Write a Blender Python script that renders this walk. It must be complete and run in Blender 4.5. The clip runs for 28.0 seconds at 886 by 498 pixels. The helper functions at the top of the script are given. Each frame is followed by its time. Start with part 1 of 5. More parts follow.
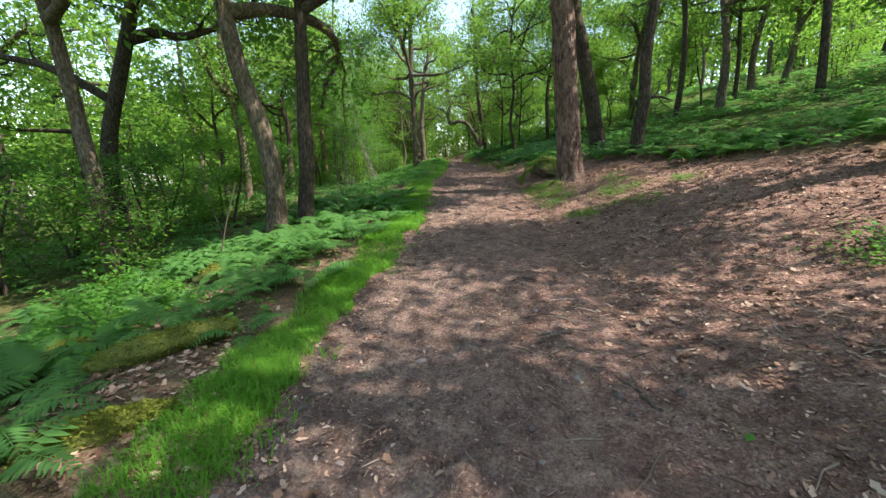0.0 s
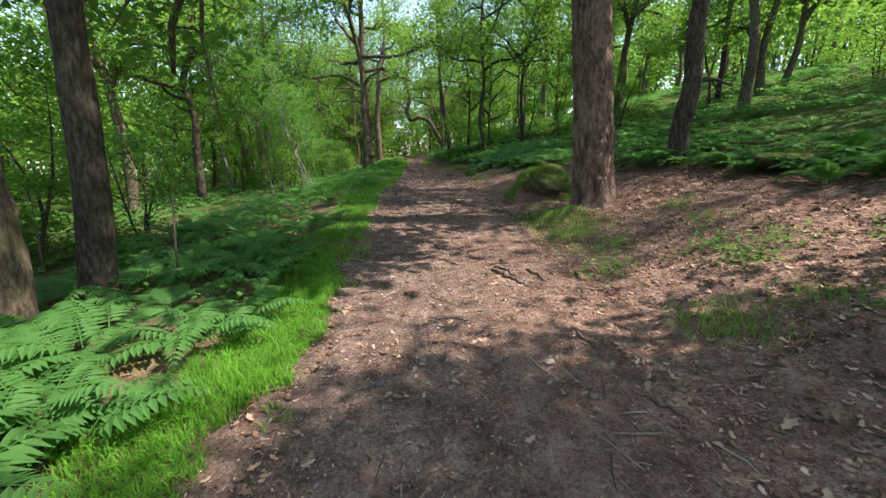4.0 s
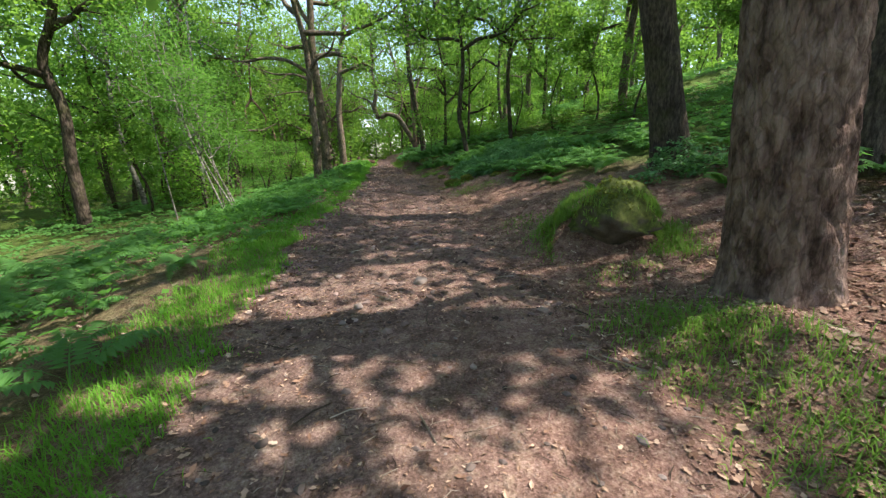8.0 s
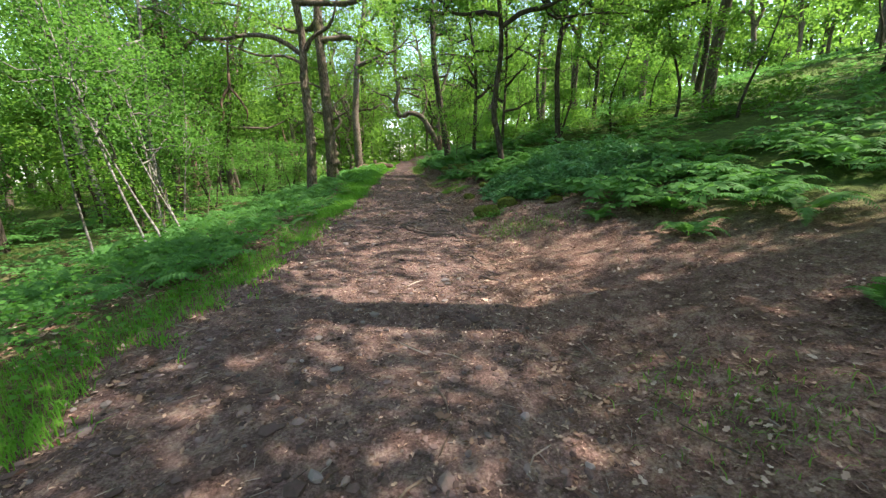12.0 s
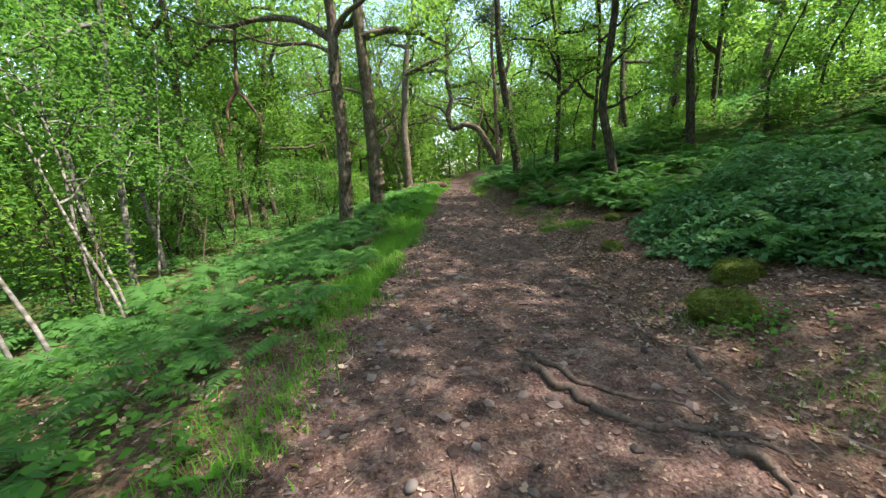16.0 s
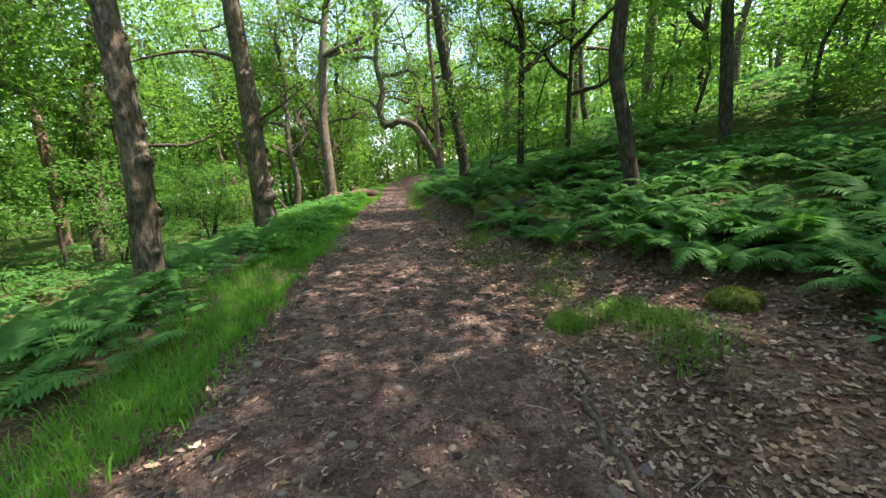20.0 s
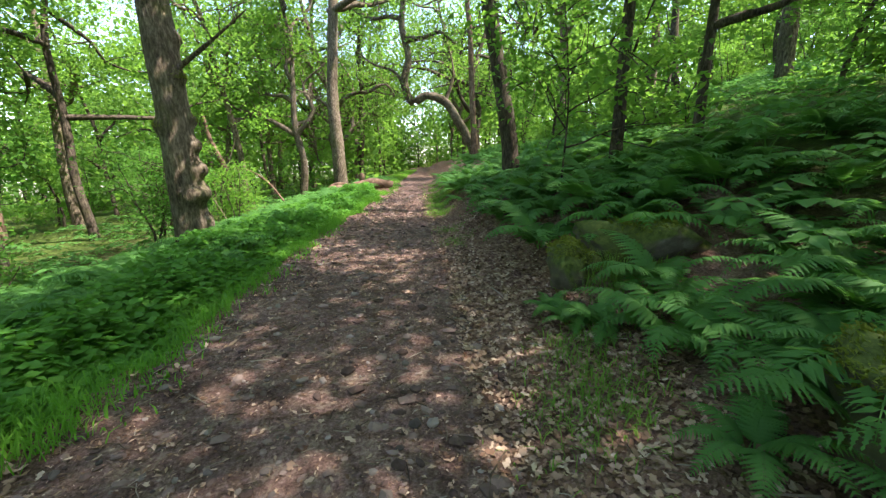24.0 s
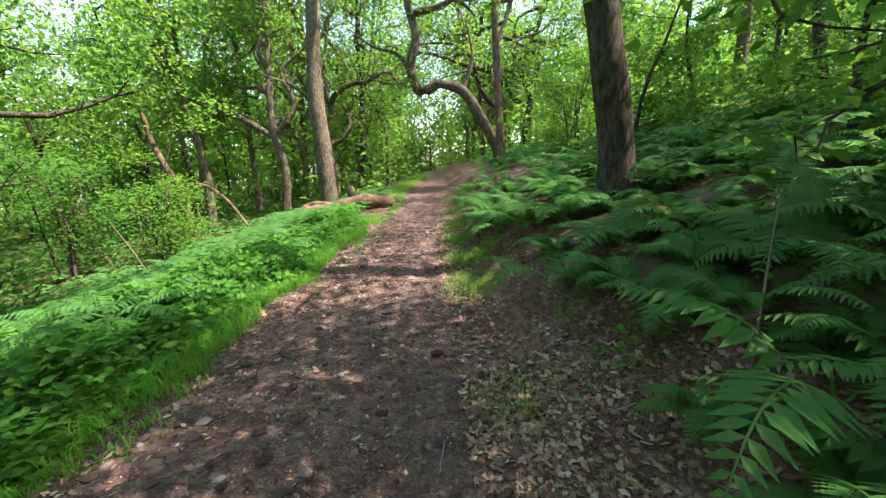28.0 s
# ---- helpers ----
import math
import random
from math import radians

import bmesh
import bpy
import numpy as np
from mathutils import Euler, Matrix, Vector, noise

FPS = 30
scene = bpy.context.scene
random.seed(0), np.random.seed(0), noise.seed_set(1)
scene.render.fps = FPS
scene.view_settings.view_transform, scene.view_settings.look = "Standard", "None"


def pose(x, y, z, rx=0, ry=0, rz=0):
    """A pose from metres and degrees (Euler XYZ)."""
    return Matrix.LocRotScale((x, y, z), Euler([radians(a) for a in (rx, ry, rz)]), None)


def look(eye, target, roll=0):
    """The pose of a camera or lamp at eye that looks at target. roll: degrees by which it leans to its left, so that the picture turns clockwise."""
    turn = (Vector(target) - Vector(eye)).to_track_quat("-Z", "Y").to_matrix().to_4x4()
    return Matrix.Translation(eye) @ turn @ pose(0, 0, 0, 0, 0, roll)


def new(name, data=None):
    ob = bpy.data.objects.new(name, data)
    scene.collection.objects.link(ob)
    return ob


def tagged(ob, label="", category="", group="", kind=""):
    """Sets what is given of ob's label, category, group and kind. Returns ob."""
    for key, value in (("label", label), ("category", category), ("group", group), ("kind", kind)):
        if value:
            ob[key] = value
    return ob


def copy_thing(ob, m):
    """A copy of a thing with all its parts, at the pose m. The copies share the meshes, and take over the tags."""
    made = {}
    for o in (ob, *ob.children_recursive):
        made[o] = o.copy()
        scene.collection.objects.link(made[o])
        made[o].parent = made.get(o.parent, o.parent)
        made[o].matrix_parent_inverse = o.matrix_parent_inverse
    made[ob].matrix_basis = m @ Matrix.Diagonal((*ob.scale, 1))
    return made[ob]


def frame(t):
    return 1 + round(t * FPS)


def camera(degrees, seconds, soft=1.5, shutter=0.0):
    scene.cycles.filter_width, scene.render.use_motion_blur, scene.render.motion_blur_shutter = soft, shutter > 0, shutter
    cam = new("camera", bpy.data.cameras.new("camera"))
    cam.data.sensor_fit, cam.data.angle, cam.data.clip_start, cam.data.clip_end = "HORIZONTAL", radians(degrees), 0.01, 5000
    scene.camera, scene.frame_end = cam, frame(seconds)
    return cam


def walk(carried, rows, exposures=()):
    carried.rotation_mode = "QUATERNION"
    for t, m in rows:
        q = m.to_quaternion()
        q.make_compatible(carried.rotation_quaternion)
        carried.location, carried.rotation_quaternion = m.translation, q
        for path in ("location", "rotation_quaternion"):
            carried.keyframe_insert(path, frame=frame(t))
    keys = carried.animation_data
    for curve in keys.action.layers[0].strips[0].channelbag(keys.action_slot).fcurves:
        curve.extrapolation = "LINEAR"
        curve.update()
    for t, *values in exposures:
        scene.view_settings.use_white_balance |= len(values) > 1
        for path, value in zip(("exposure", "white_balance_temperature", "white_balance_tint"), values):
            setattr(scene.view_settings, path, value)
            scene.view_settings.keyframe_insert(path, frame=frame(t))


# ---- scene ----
cam = camera(97.2, 28.0, 1.4)
METRES, EYE, TILT, LEAN, TURN = 32.0, 1.5, -13.0, 1.5, 0.0
EXPOSURES, KELVIN, TINT = [(0.0, 1.75), (2.0, 1.8), (3.0, 1.65), (7.0, 1.72), (10.0, 2.0), (13.0, 2.15), (16.0, 2.05), (17.0, 2.1), (19.0, 2.12), (21.0, 2.25), (24.0, 2.38), (26.0, 2.35), (28.0, 2.3)], 6900, 15
ROWS = [
    (0.0, 0.0, 0.0, 0.0, 0.0, 0.0, -0.0),
    (0.5, 0.0034, 0.0183, 0.0061, -0.76, -0.28, 0.72),
    (1.0, 0.002, 0.0367, 0.0106, -1.11, -0.19, 0.67),
    (1.5, 0.0037, 0.0558, 0.0145, -1.38, -0.34, 0.57),
    (2.0, 0.0019, 0.0741, 0.0183, -1.16, -0.81, 0.46),
    (2.5, 0.0016, 0.0914, 0.0227, -2.52, -1.35, -0.83),
    (3.0, 0.0052, 0.1077, 0.03, -3.24, -1.37, 0.71),
    (3.5, 0.0065, 0.1253, 0.0335, -5.6, -0.21, -0.31),
    (5.5, 0.0147, 0.1966, 0.0507, -5.66, -0.1, 1.16),
    (6.0, 0.0146, 0.2141, 0.0558, -5.64, -0.09, 0.77),
    (6.5, 0.0182, 0.232, 0.0613, -5.98, -0.3, 0.99),
    (7.0, 0.0186, 0.2492, 0.0653, -6.11, -0.32, 0.92),
    (7.5, 0.0209, 0.2661, 0.0687, -7.3, -0.33, 0.91),
    (8.0, 0.0245, 0.2804, 0.075, -9.04, -0.31, 2.01),
    (8.5, 0.0266, 0.2963, 0.0803, -11.26, 0.53, 1.01),
    (9.0, 0.0332, 0.3116, 0.0864, -13.34, 0.48, 2.13),
    (9.5, 0.0356, 0.3257, 0.0894, -13.33, 0.68, 2.24),
    (10.0, 0.0391, 0.34, 0.0923, -13.48, 0.45, 0.96),
    (10.5, 0.042, 0.3548, 0.0983, -10.75, -0.64, 1.44),
    (11.0, 0.0407, 0.371, 0.103, -7.16, -0.98, -0.38),
    (11.5, 0.0436, 0.3885, 0.1076, -5.66, -0.88, -0.41),
    (12.0, 0.0433, 0.405, 0.1112, -5.65, -0.02, 0.02),
    (12.5, 0.041, 0.4218, 0.1144, -5.14, 0.88, -0.47),
    (13.0, 0.0397, 0.439, 0.1199, -0.19, -0.1, 0.05),
    (13.5, 0.0352, 0.4554, 0.1247, 2.3, 0.07, -1.43),
    (15.5, 0.029, 0.5244, 0.1387, 1.25, 2.22, 0.94),
    (16.0, 0.0266, 0.5397, 0.1446, 1.35, 2.21, 0.46),
    (16.5, 0.0296, 0.5566, 0.1492, 0.54, 2.23, 1.41),
    (17.0, 0.029, 0.5733, 0.1524, -0.14, 2.32, 1.63),
    (17.5, 0.0316, 0.59, 0.1558, -3.91, 1.9, 0.63),
    (18.0, 0.0335, 0.6069, 0.1616, -4.11, 1.47, 1.6),
    (18.5, 0.0332, 0.624, 0.1665, -3.84, 1.38, 0.99),
    (19.0, 0.0374, 0.6427, 0.1722, -4.33, 1.26, 1.81),
    (19.5, 0.0386, 0.6614, 0.1755, -5.47, 2.0, 1.77),
    (20.0, 0.0429, 0.6803, 0.1798, -6.76, 2.51, 2.5),
    (20.5, 0.0441, 0.6967, 0.1837, -7.24, 2.2, 4.09),
    (21.0, 0.0438, 0.7111, 0.1885, -6.35, 2.68, 3.15),
    (21.5, 0.048, 0.7267, 0.1941, -4.39, 3.19, 4.09),
    (23.5, 0.0586, 0.7951, 0.2093, -4.72, 1.15, -1.13),
    (24.0, 0.0601, 0.8133, 0.2148, -2.23, 0.46, 0.17),
    (24.5, 0.0577, 0.8304, 0.2201, -0.15, 0.39, -0.37),
    (25.0, 0.0587, 0.8493, 0.2255, -0.03, 0.85, 0.31),
    (25.5, 0.0576, 0.867, 0.2287, -0.32, 1.0, 0.54),
    (26.0, 0.0589, 0.885, 0.2325, -2.34, 0.49, 0.78),
    (26.5, 0.0599, 0.9024, 0.2379, -2.3, 0.49, 1.64),
    (27.0, 0.0587, 0.9207, 0.2429, -2.05, 0.83, 1.16),
    (27.5, 0.0604, 0.9391, 0.2489, -1.39, 0.72, 1.41),
    (28.0, 0.0587, 0.9558, 0.2528, -0.2, 0.66, 0.92),
]
walk(cam, [(t, pose(0, 0, EYE, TILT, LEAN, TURN) @ pose(METRES * x, METRES * y, METRES * z, 90 + pitch, roll, yaw)) for t, x, y, z, yaw, pitch, roll in ROWS],
     exposures=[(t, e, KELVIN, TINT) for t, e in EXPOSURES])

# ---- sky and sun ----
SUN_EL, SUN_AZ = 57.0, 99.0      # degrees; azimuth clockwise from +y
world = bpy.data.worlds.new("sky")
scene.world = world
world.use_nodes = True
sky = world.node_tree.nodes.new("ShaderNodeTexSky")
sky.sky_type, sky.sun_disc = "NISHITA", False
sky.sun_elevation, sky.sun_rotation = radians(SUN_EL), radians(SUN_AZ)
back = world.node_tree.nodes["Background"]
back.inputs["Strength"].default_value = 0.15
world.node_tree.links.new(sky.outputs[0], back.inputs["Color"])
sun_data = bpy.data.lights.new("sun", "SUN")
sun_data.energy, sun_data.angle, sun_data.color = 3.3, radians(0.53), (1.0, 0.965, 0.90)
sun = new("sun", sun_data)
to_sun = Vector((math.sin(radians(SUN_AZ)) * math.cos(radians(SUN_EL)), math.cos(radians(SUN_AZ)) * math.cos(radians(SUN_EL)), math.sin(radians(SUN_EL))))
sun.matrix_world = look(Vector((0, 0, 60)) + to_sun, (0, 0, 60))


# ---- materials ----
def ramp(nt, fac, stops):
    n = nt.nodes.new("ShaderNodeValToRGB")
    el = n.color_ramp.elements
    while len(el) < len(stops):
        el.new(0.5)
    for e, (p, c) in zip(el, stops):
        e.position, e.color = p, (*c, 1)
    nt.links.new(fac, n.inputs[0])
    return n.outputs[0]


def noise_tex(nt, co, scale, detail=5.0, rough=0.6, stretch=None):
    if stretch:
        m = nt.nodes.new("ShaderNodeMapping")
        m.inputs["Scale"].default_value = stretch
        nt.links.new(co, m.inputs[0])
        co = m.outputs[0]
    n = nt.nodes.new("ShaderNodeTexNoise")
    n.inputs["Scale"].default_value, n.inputs["Detail"].default_value, n.inputs["Roughness"].default_value = scale, detail, rough
    nt.links.new(co, n.inputs["Vector"])
    return n.outputs["Fac"]


def mixc(nt, fac, a, b, mode="MIX"):
    n = nt.nodes.new("ShaderNodeMix")
    n.data_type, n.blend_type = "RGBA", mode
    for sock, v in ((n.inputs[0], fac), (n.inputs[6], a), (n.inputs[7], b)):
        if isinstance(v, (int, float)):
            sock.default_value = v
        elif isinstance(v, tuple):
            sock.default_value = (*v, 1)
        else:
            nt.links.new(v, sock)
    return n.outputs[2]


def maths(nt, op, a, b=0.0, clamp=False):
    n = nt.nodes.new("ShaderNodeMath")
    n.operation, n.use_clamp = op, clamp
    for sock, v in ((n.inputs[0], a), (n.inputs[1], b)):
        if isinstance(v, (int, float)):
            sock.default_value = v
        else:
            nt.links.new(v, sock)
    return n.outputs[0]


def bump(nt, bsdf, heights):
    last = None
    for h, strength, dist in heights:
        b = nt.nodes.new("ShaderNodeBump")
        b.inputs["Strength"].default_value, b.inputs["Distance"].default_value = strength, dist
        nt.links.new(h, b.inputs["Height"])
        if last:
            nt.links.new(last, b.inputs["Normal"])
        last = b.outputs[0]
    nt.links.new(last, bsdf.inputs["Normal"])


def base_mat(name, rough=0.8, spec=0.3):
    m = bpy.data.materials.new(name)
    m.use_nodes = True
    nt = m.node_tree
    b = nt.nodes["Principled BSDF"]
    b.inputs["Roughness"].default_value, b.inputs["Specular IOR Level"].default_value = rough, spec
    co = nt.nodes.new("ShaderNodeTexCoord")
    return m, nt, b, co.outputs["Object"]


def leaf_mat(name, dark, light, glow, rough=0.5, trans=0.45, patch=0.35, spec=0.14, hue=None):
    """Leaves: colour by island and by drifts, with light coming through the blade."""
    m, nt, b, co = base_mat(name, rough + 0.12, spec)
    geo = nt.nodes.new("ShaderNodeNewGeometry")
    info = nt.nodes.new("ShaderNodeObjectInfo")
    drift = noise_tex(nt, geo.outputs["Position"], patch, 3.0)
    f = maths(nt, "ADD", maths(nt, "MULTIPLY", geo.outputs["Random Per Island"], 0.55), maths(nt, "MULTIPLY", drift, 0.6))
    f = maths(nt, "ADD", f, maths(nt, "MULTIPLY_ADD", info.outputs["Random"], 0.2))
    f = maths(nt, "SUBTRACT", f, 0.12, True)
    stops = [(0.15, dark), (0.85, light)] + ([(0.97, hue)] if hue else [])
    col = ramp(nt, f, stops)
    nt.links.new(col, b.inputs["Base Color"])
    tr = nt.nodes.new("ShaderNodeBsdfTranslucent")
    nt.links.new(mixc(nt, 0.5, col, glow), tr.inputs["Color"])
    mix = nt.nodes.new("ShaderNodeMixShader")
    mix.inputs[0].default_value = trans
    nt.links.new(b.outputs[0], mix.inputs[1])
    nt.links.new(tr.outputs[0], mix.inputs[2])
    nt.links.new(mix.outputs[0], nt.nodes["Material Output"].inputs["Surface"])
    return m


def bark_mat(name, dark, mid, light, stretch, scale, depth, moss=0.0, crackle=0.3):
    m, nt, b, co = base_mat(name, 0.92, 0.15)
    big = noise_tex(nt, co, 1.3, 4.0)
    fur = noise_tex(nt, co, scale, 6.0, 0.65, stretch)
    v = nt.nodes.new("ShaderNodeTexVoronoi")
    v.feature, v.inputs["Scale"].default_value = "DISTANCE_TO_EDGE", scale * 1.3
    mp = nt.nodes.new("ShaderNodeMapping")
    mp.inputs["Scale"].default_value = stretch
    warp = nt.nodes.new("ShaderNodeVectorMath")
    warp.operation = "MULTIPLY_ADD"
    wn = nt.nodes.new("ShaderNodeTexNoise")
    wn.inputs["Scale"].default_value = 9.0
    nt.links.new(co, wn.inputs["Vector"])
    nt.links.new(wn.outputs["Color"], warp.inputs[0])
    warp.inputs[1].default_value = (0.05, 0.05, 0.05)
    nt.links.new(co, warp.inputs[2])
    nt.links.new(warp.outputs[0], mp.inputs[0])
    nt.links.new(mp.outputs[0], v.inputs["Vector"])
    crack = ramp(nt, v.outputs["Distance"], [(0.0, (0, 0, 0)), (0.09, (1, 1, 1))])
    fine = noise_tex(nt, co, 60, 3.0)
    f = maths(nt, "ADD", maths(nt, "MULTIPLY", fur, 0.8), maths(nt, "MULTIPLY", big, 0.35))
    f = maths(nt, "SUBTRACT", f, 0.1)
    col = ramp(nt, f, [(0.34, dark), (0.48, mid), (0.66, light)])
    col = mixc(nt, maths(nt, "MULTIPLY", maths(nt, "SUBTRACT", 1.0, crack), crackle), col, tuple(c * 0.35 for c in dark))
    if moss:
        mo = noise_tex(nt, co, 2.2, 4.0, 0.7)
        mo = ramp(nt, mo, [(0.5, (0, 0, 0)), (0.68, (1, 1, 1))])
        col = mixc(nt, maths(nt, "MULTIPLY", mo, moss), col, (0.09, 0.10, 0.03))
    nt.links.new(col, b.inputs["Base Color"])
    bump(nt, b, [(fur, 0.95, depth * 1.3), (fine, 0.6, 0.006)])
    return m


def ground_mat():
    m, nt, b, co = base_mat("woodland_soil", 0.95, 0.12)
    at = {}
    for k in ("soil", "needles", "moss", "far_soil"):
        a = nt.nodes.new("ShaderNodeAttribute")
        a.attribute_name = k
        at[k] = a.outputs["Fac"]
    big, midn, fine = noise_tex(nt, co, 0.9, 5.0), noise_tex(nt, co, 9.0, 6.0, 0.75), noise_tex(nt, co, 60.0, 4.0, 0.75)
    f = maths(nt, "ADD", maths(nt, "MULTIPLY", midn, 0.5), maths(nt, "MULTIPLY", fine, 0.5))
    soil = ramp(nt, f, [(0.36, (0.064, 0.043, 0.036)), (0.5, (0.195, 0.134, 0.112)), (0.66, (0.41, 0.31, 0.27))])
    need = ramp(nt, f, [(0.36, (0.095, 0.046, 0.034)), (0.5, (0.245, 0.148, 0.118)), (0.66, (0.48, 0.34, 0.28))])
    litt = ramp(nt, f, [(0.36, (0.064, 0.035, 0.026)), (0.5, (0.215, 0.126, 0.096)), (0.64, (0.43, 0.29, 0.23))])
    mos = ramp(nt, f, [(0.36, (0.025, 0.042, 0.010)), (0.5, (0.06, 0.105, 0.02)), (0.66, (0.14, 0.19, 0.045))])

    def edge(fac, w=0.5):
        return maths(nt, "ADD", fac, maths(nt, "MULTIPLY", maths(nt, "SUBTRACT", midn, 0.5), w), True)
    # a darker soil colour, blended in along the farther path
    far_soil = ramp(nt, f, [(0.36, (0.044, 0.025, 0.021)), (0.5, (0.172, 0.106, 0.090)), (0.66, (0.38, 0.275, 0.24))])
    col = mixc(nt, edge(at["soil"], 0.9), litt, mixc(nt, at["far_soil"], soil, far_soil))
    nd = maths(nt, "MULTIPLY", edge(at["needles"], 0.8), maths(nt, "MULTIPLY_ADD", big, 0.75))
    col = mixc(nt, nd, col, need)
    col = mixc(nt, edge(at["moss"], 1.1), col, mos)
    mott = ramp(nt, noise_tex(nt, co, 2.6, 5.0, 0.6), [(0.32, (0.55, 0.52, 0.5)), (0.5, (0.9, 0.88, 0.86)), (0.68, (1.25, 1.22, 1.2))])
    col = mixc(nt, 0.85, col, mott, "MULTIPLY")
    nt.links.new(col, b.inputs["Base Color"])
    v = nt.nodes.new("ShaderNodeTexVoronoi")
    v.inputs["Scale"].default_value = 28.0
    nt.links.new(co, v.inputs["Vector"])
    bump(nt, b, [(midn, 0.9, 0.045), (v.outputs["Distance"], 0.8, 0.02), (fine, 0.9, 0.014)])
    return m


def plain_mat(name, stops, scale, rough=0.85, bumps=0.01, island=0.4, spec=0.2, stretch=None):
    m, nt, b, co = base_mat(name, rough + 0.12, spec)
    geo = nt.nodes.new("ShaderNodeNewGeometry")
    n = noise_tex(nt, co, scale, 5.0, 0.65, stretch)
    n2 = noise_tex(nt, co, scale * 7, 3.0)
    f = maths(nt, "ADD", maths(nt, "MULTIPLY", n, 1.0 - island), maths(nt, "MULTIPLY", geo.outputs["Random Per Island"], island))
    nt.links.new(ramp(nt, f, stops), b.inputs["Base Color"])
    bump(nt, b, [(n, 0.6, bumps), (n2, 0.4, bumps * 0.3)])
    return m


def rock_mat():
    m, nt, b, co = base_mat("mossy_gritstone", 0.9, 0.2)
    n, n2 = noise_tex(nt, co, 4.0, 6.0, 0.7), noise_tex(nt, co, 45.0, 4.0)
    col = ramp(nt, n, [(0.3, (0.05, 0.042, 0.03)), (0.55, (0.13, 0.11, 0.08)), (0.8, (0.28, 0.25, 0.20))])
    geo = nt.nodes.new("ShaderNodeNewGeometry")
    sep = nt.nodes.new("ShaderNodeSeparateXYZ")
    nt.links.new(geo.outputs["Normal"], sep.inputs[0])
    mo = maths(nt, "ADD", maths(nt, "MULTIPLY", sep.outputs["Z"], 0.55), maths(nt, "SUBTRACT", noise_tex(nt, co, 3.0, 4.0), 0.28), True)
    mo = ramp(nt, mo, [(0.12, (0, 0, 0)), (0.38, (1, 1, 1))])
    mcol = ramp(nt, noise_tex(nt, co, 25.0), [(0.3, (0.036, 0.052, 0.013)), (0.7, (0.125, 0.15, 0.036))])
    nt.links.new(mixc(nt, mo, col, mcol), b.inputs["Base Color"])
    bump(nt, b, [(n, 0.7, 0.03), (n2, 0.6, 0.008)])
    return m


M_GROUND = ground_mat()
M_OAK = leaf_mat("oak_leaves", (0.026, 0.075, 0.017), (0.080, 0.175, 0.036), (0.33, 0.62, 0.07), 0.5, 0.55)
M_BEECH = leaf_mat("beech_leaves", (0.024, 0.078, 0.016), (0.070, 0.175, 0.032), (0.34, 0.66, 0.07), 0.42, 0.55)
M_BIRCH = leaf_mat("birch_leaves", (0.025, 0.08, 0.018), (0.072, 0.175, 0.034), (0.22, 0.52, 0.07), 0.5, 0.5)
M_NEEDLE = leaf_mat("pine_needle_tufts", (0.02, 0.05, 0.025), (0.06, 0.10, 0.05), (0.15, 0.25, 0.1), 0.6, 0.2)
M_FERN = leaf_mat("bracken_fronds", (0.024, 0.085, 0.026), (0.078, 0.20, 0.052), (0.22, 0.54, 0.08), 0.5, 0.42, 0.5)
M_GRASS = leaf_mat("grass_blades", (0.050, 0.15, 0.016), (0.12, 0.30, 0.034), (0.28, 0.70, 0.06), 0.5, 0.38, 0.9)
M_DRYGRASS = leaf_mat("pale_grass_blades", (0.05, 0.13, 0.018), (0.14, 0.26, 0.045), (0.35, 0.6, 0.1), 0.55, 0.35, 0.8)
M_TUFT = leaf_mat("moss_tufts", (0.05, 0.075, 0.012), (0.17, 0.20, 0.035), (0.25, 0.32, 0.05), 0.7, 0.2, 3.0, 0.05)
M_BRAMBLE = leaf_mat("ground_cover_leaves", (0.025, 0.095, 0.018), (0.078, 0.215, 0.034), (0.24, 0.62, 0.06), 0.45, 0.4, 0.9)
M_HOLLY = leaf_mat("glossy_shrub_leaves", (0.034, 0.11, 0.042), (0.11, 0.26, 0.10), (0.18, 0.5, 0.09), 0.34, 0.3, 0.9, 0.32)
M_LITTER = plain_mat("dead_oak_leaves", [(0.15, (0.095, 0.047, 0.030)), (0.5, (0.25, 0.15, 0.10)), (0.8, (0.43, 0.295, 0.21)), (0.95, (0.60, 0.48, 0.38))], 30, 0.7, 0.004, 0.75)
M_TWIG = plain_mat("dry_twigs", [(0.2, (0.06, 0.042, 0.03)), (0.6, (0.20, 0.15, 0.11)), (0.9, (0.40, 0.34, 0.28))], 25, 0.85, 0.003, 0.7)
M_STONE = plain_mat("path_pebbles", [(0.2, (0.06, 0.046, 0.040)), (0.55, (0.16, 0.125, 0.11)), (0.9, (0.31, 0.26, 0.23))], 12, 0.88, 0.006, 0.6)
M_CLOD = plain_mat("lumpy_earth", [(0.2, (0.05, 0.031, 0.026)), (0.55, (0.135, 0.09, 0.076)), (0.9, (0.29, 0.21, 0.18))], 25, 0.9, 0.006, 0.6)
M_ROOT = plain_mat("worn_root", [(0.3, (0.055, 0.038, 0.029)), (0.6, (0.155, 0.112, 0.088)), (0.8, (0.29, 0.225, 0.185))], 9, 0.85, 0.012, 0.0, 0.2, (3, 3, 3))
M_DEADWOOD = plain_mat("barkless_dead_wood", [(0.3, (0.05, 0.03, 0.02)), (0.55, (0.16, 0.10, 0.07)), (0.8, (0.32, 0.24, 0.17))], 5, 0.85, 0.012, 0.0)
M_ROCK = rock_mat()
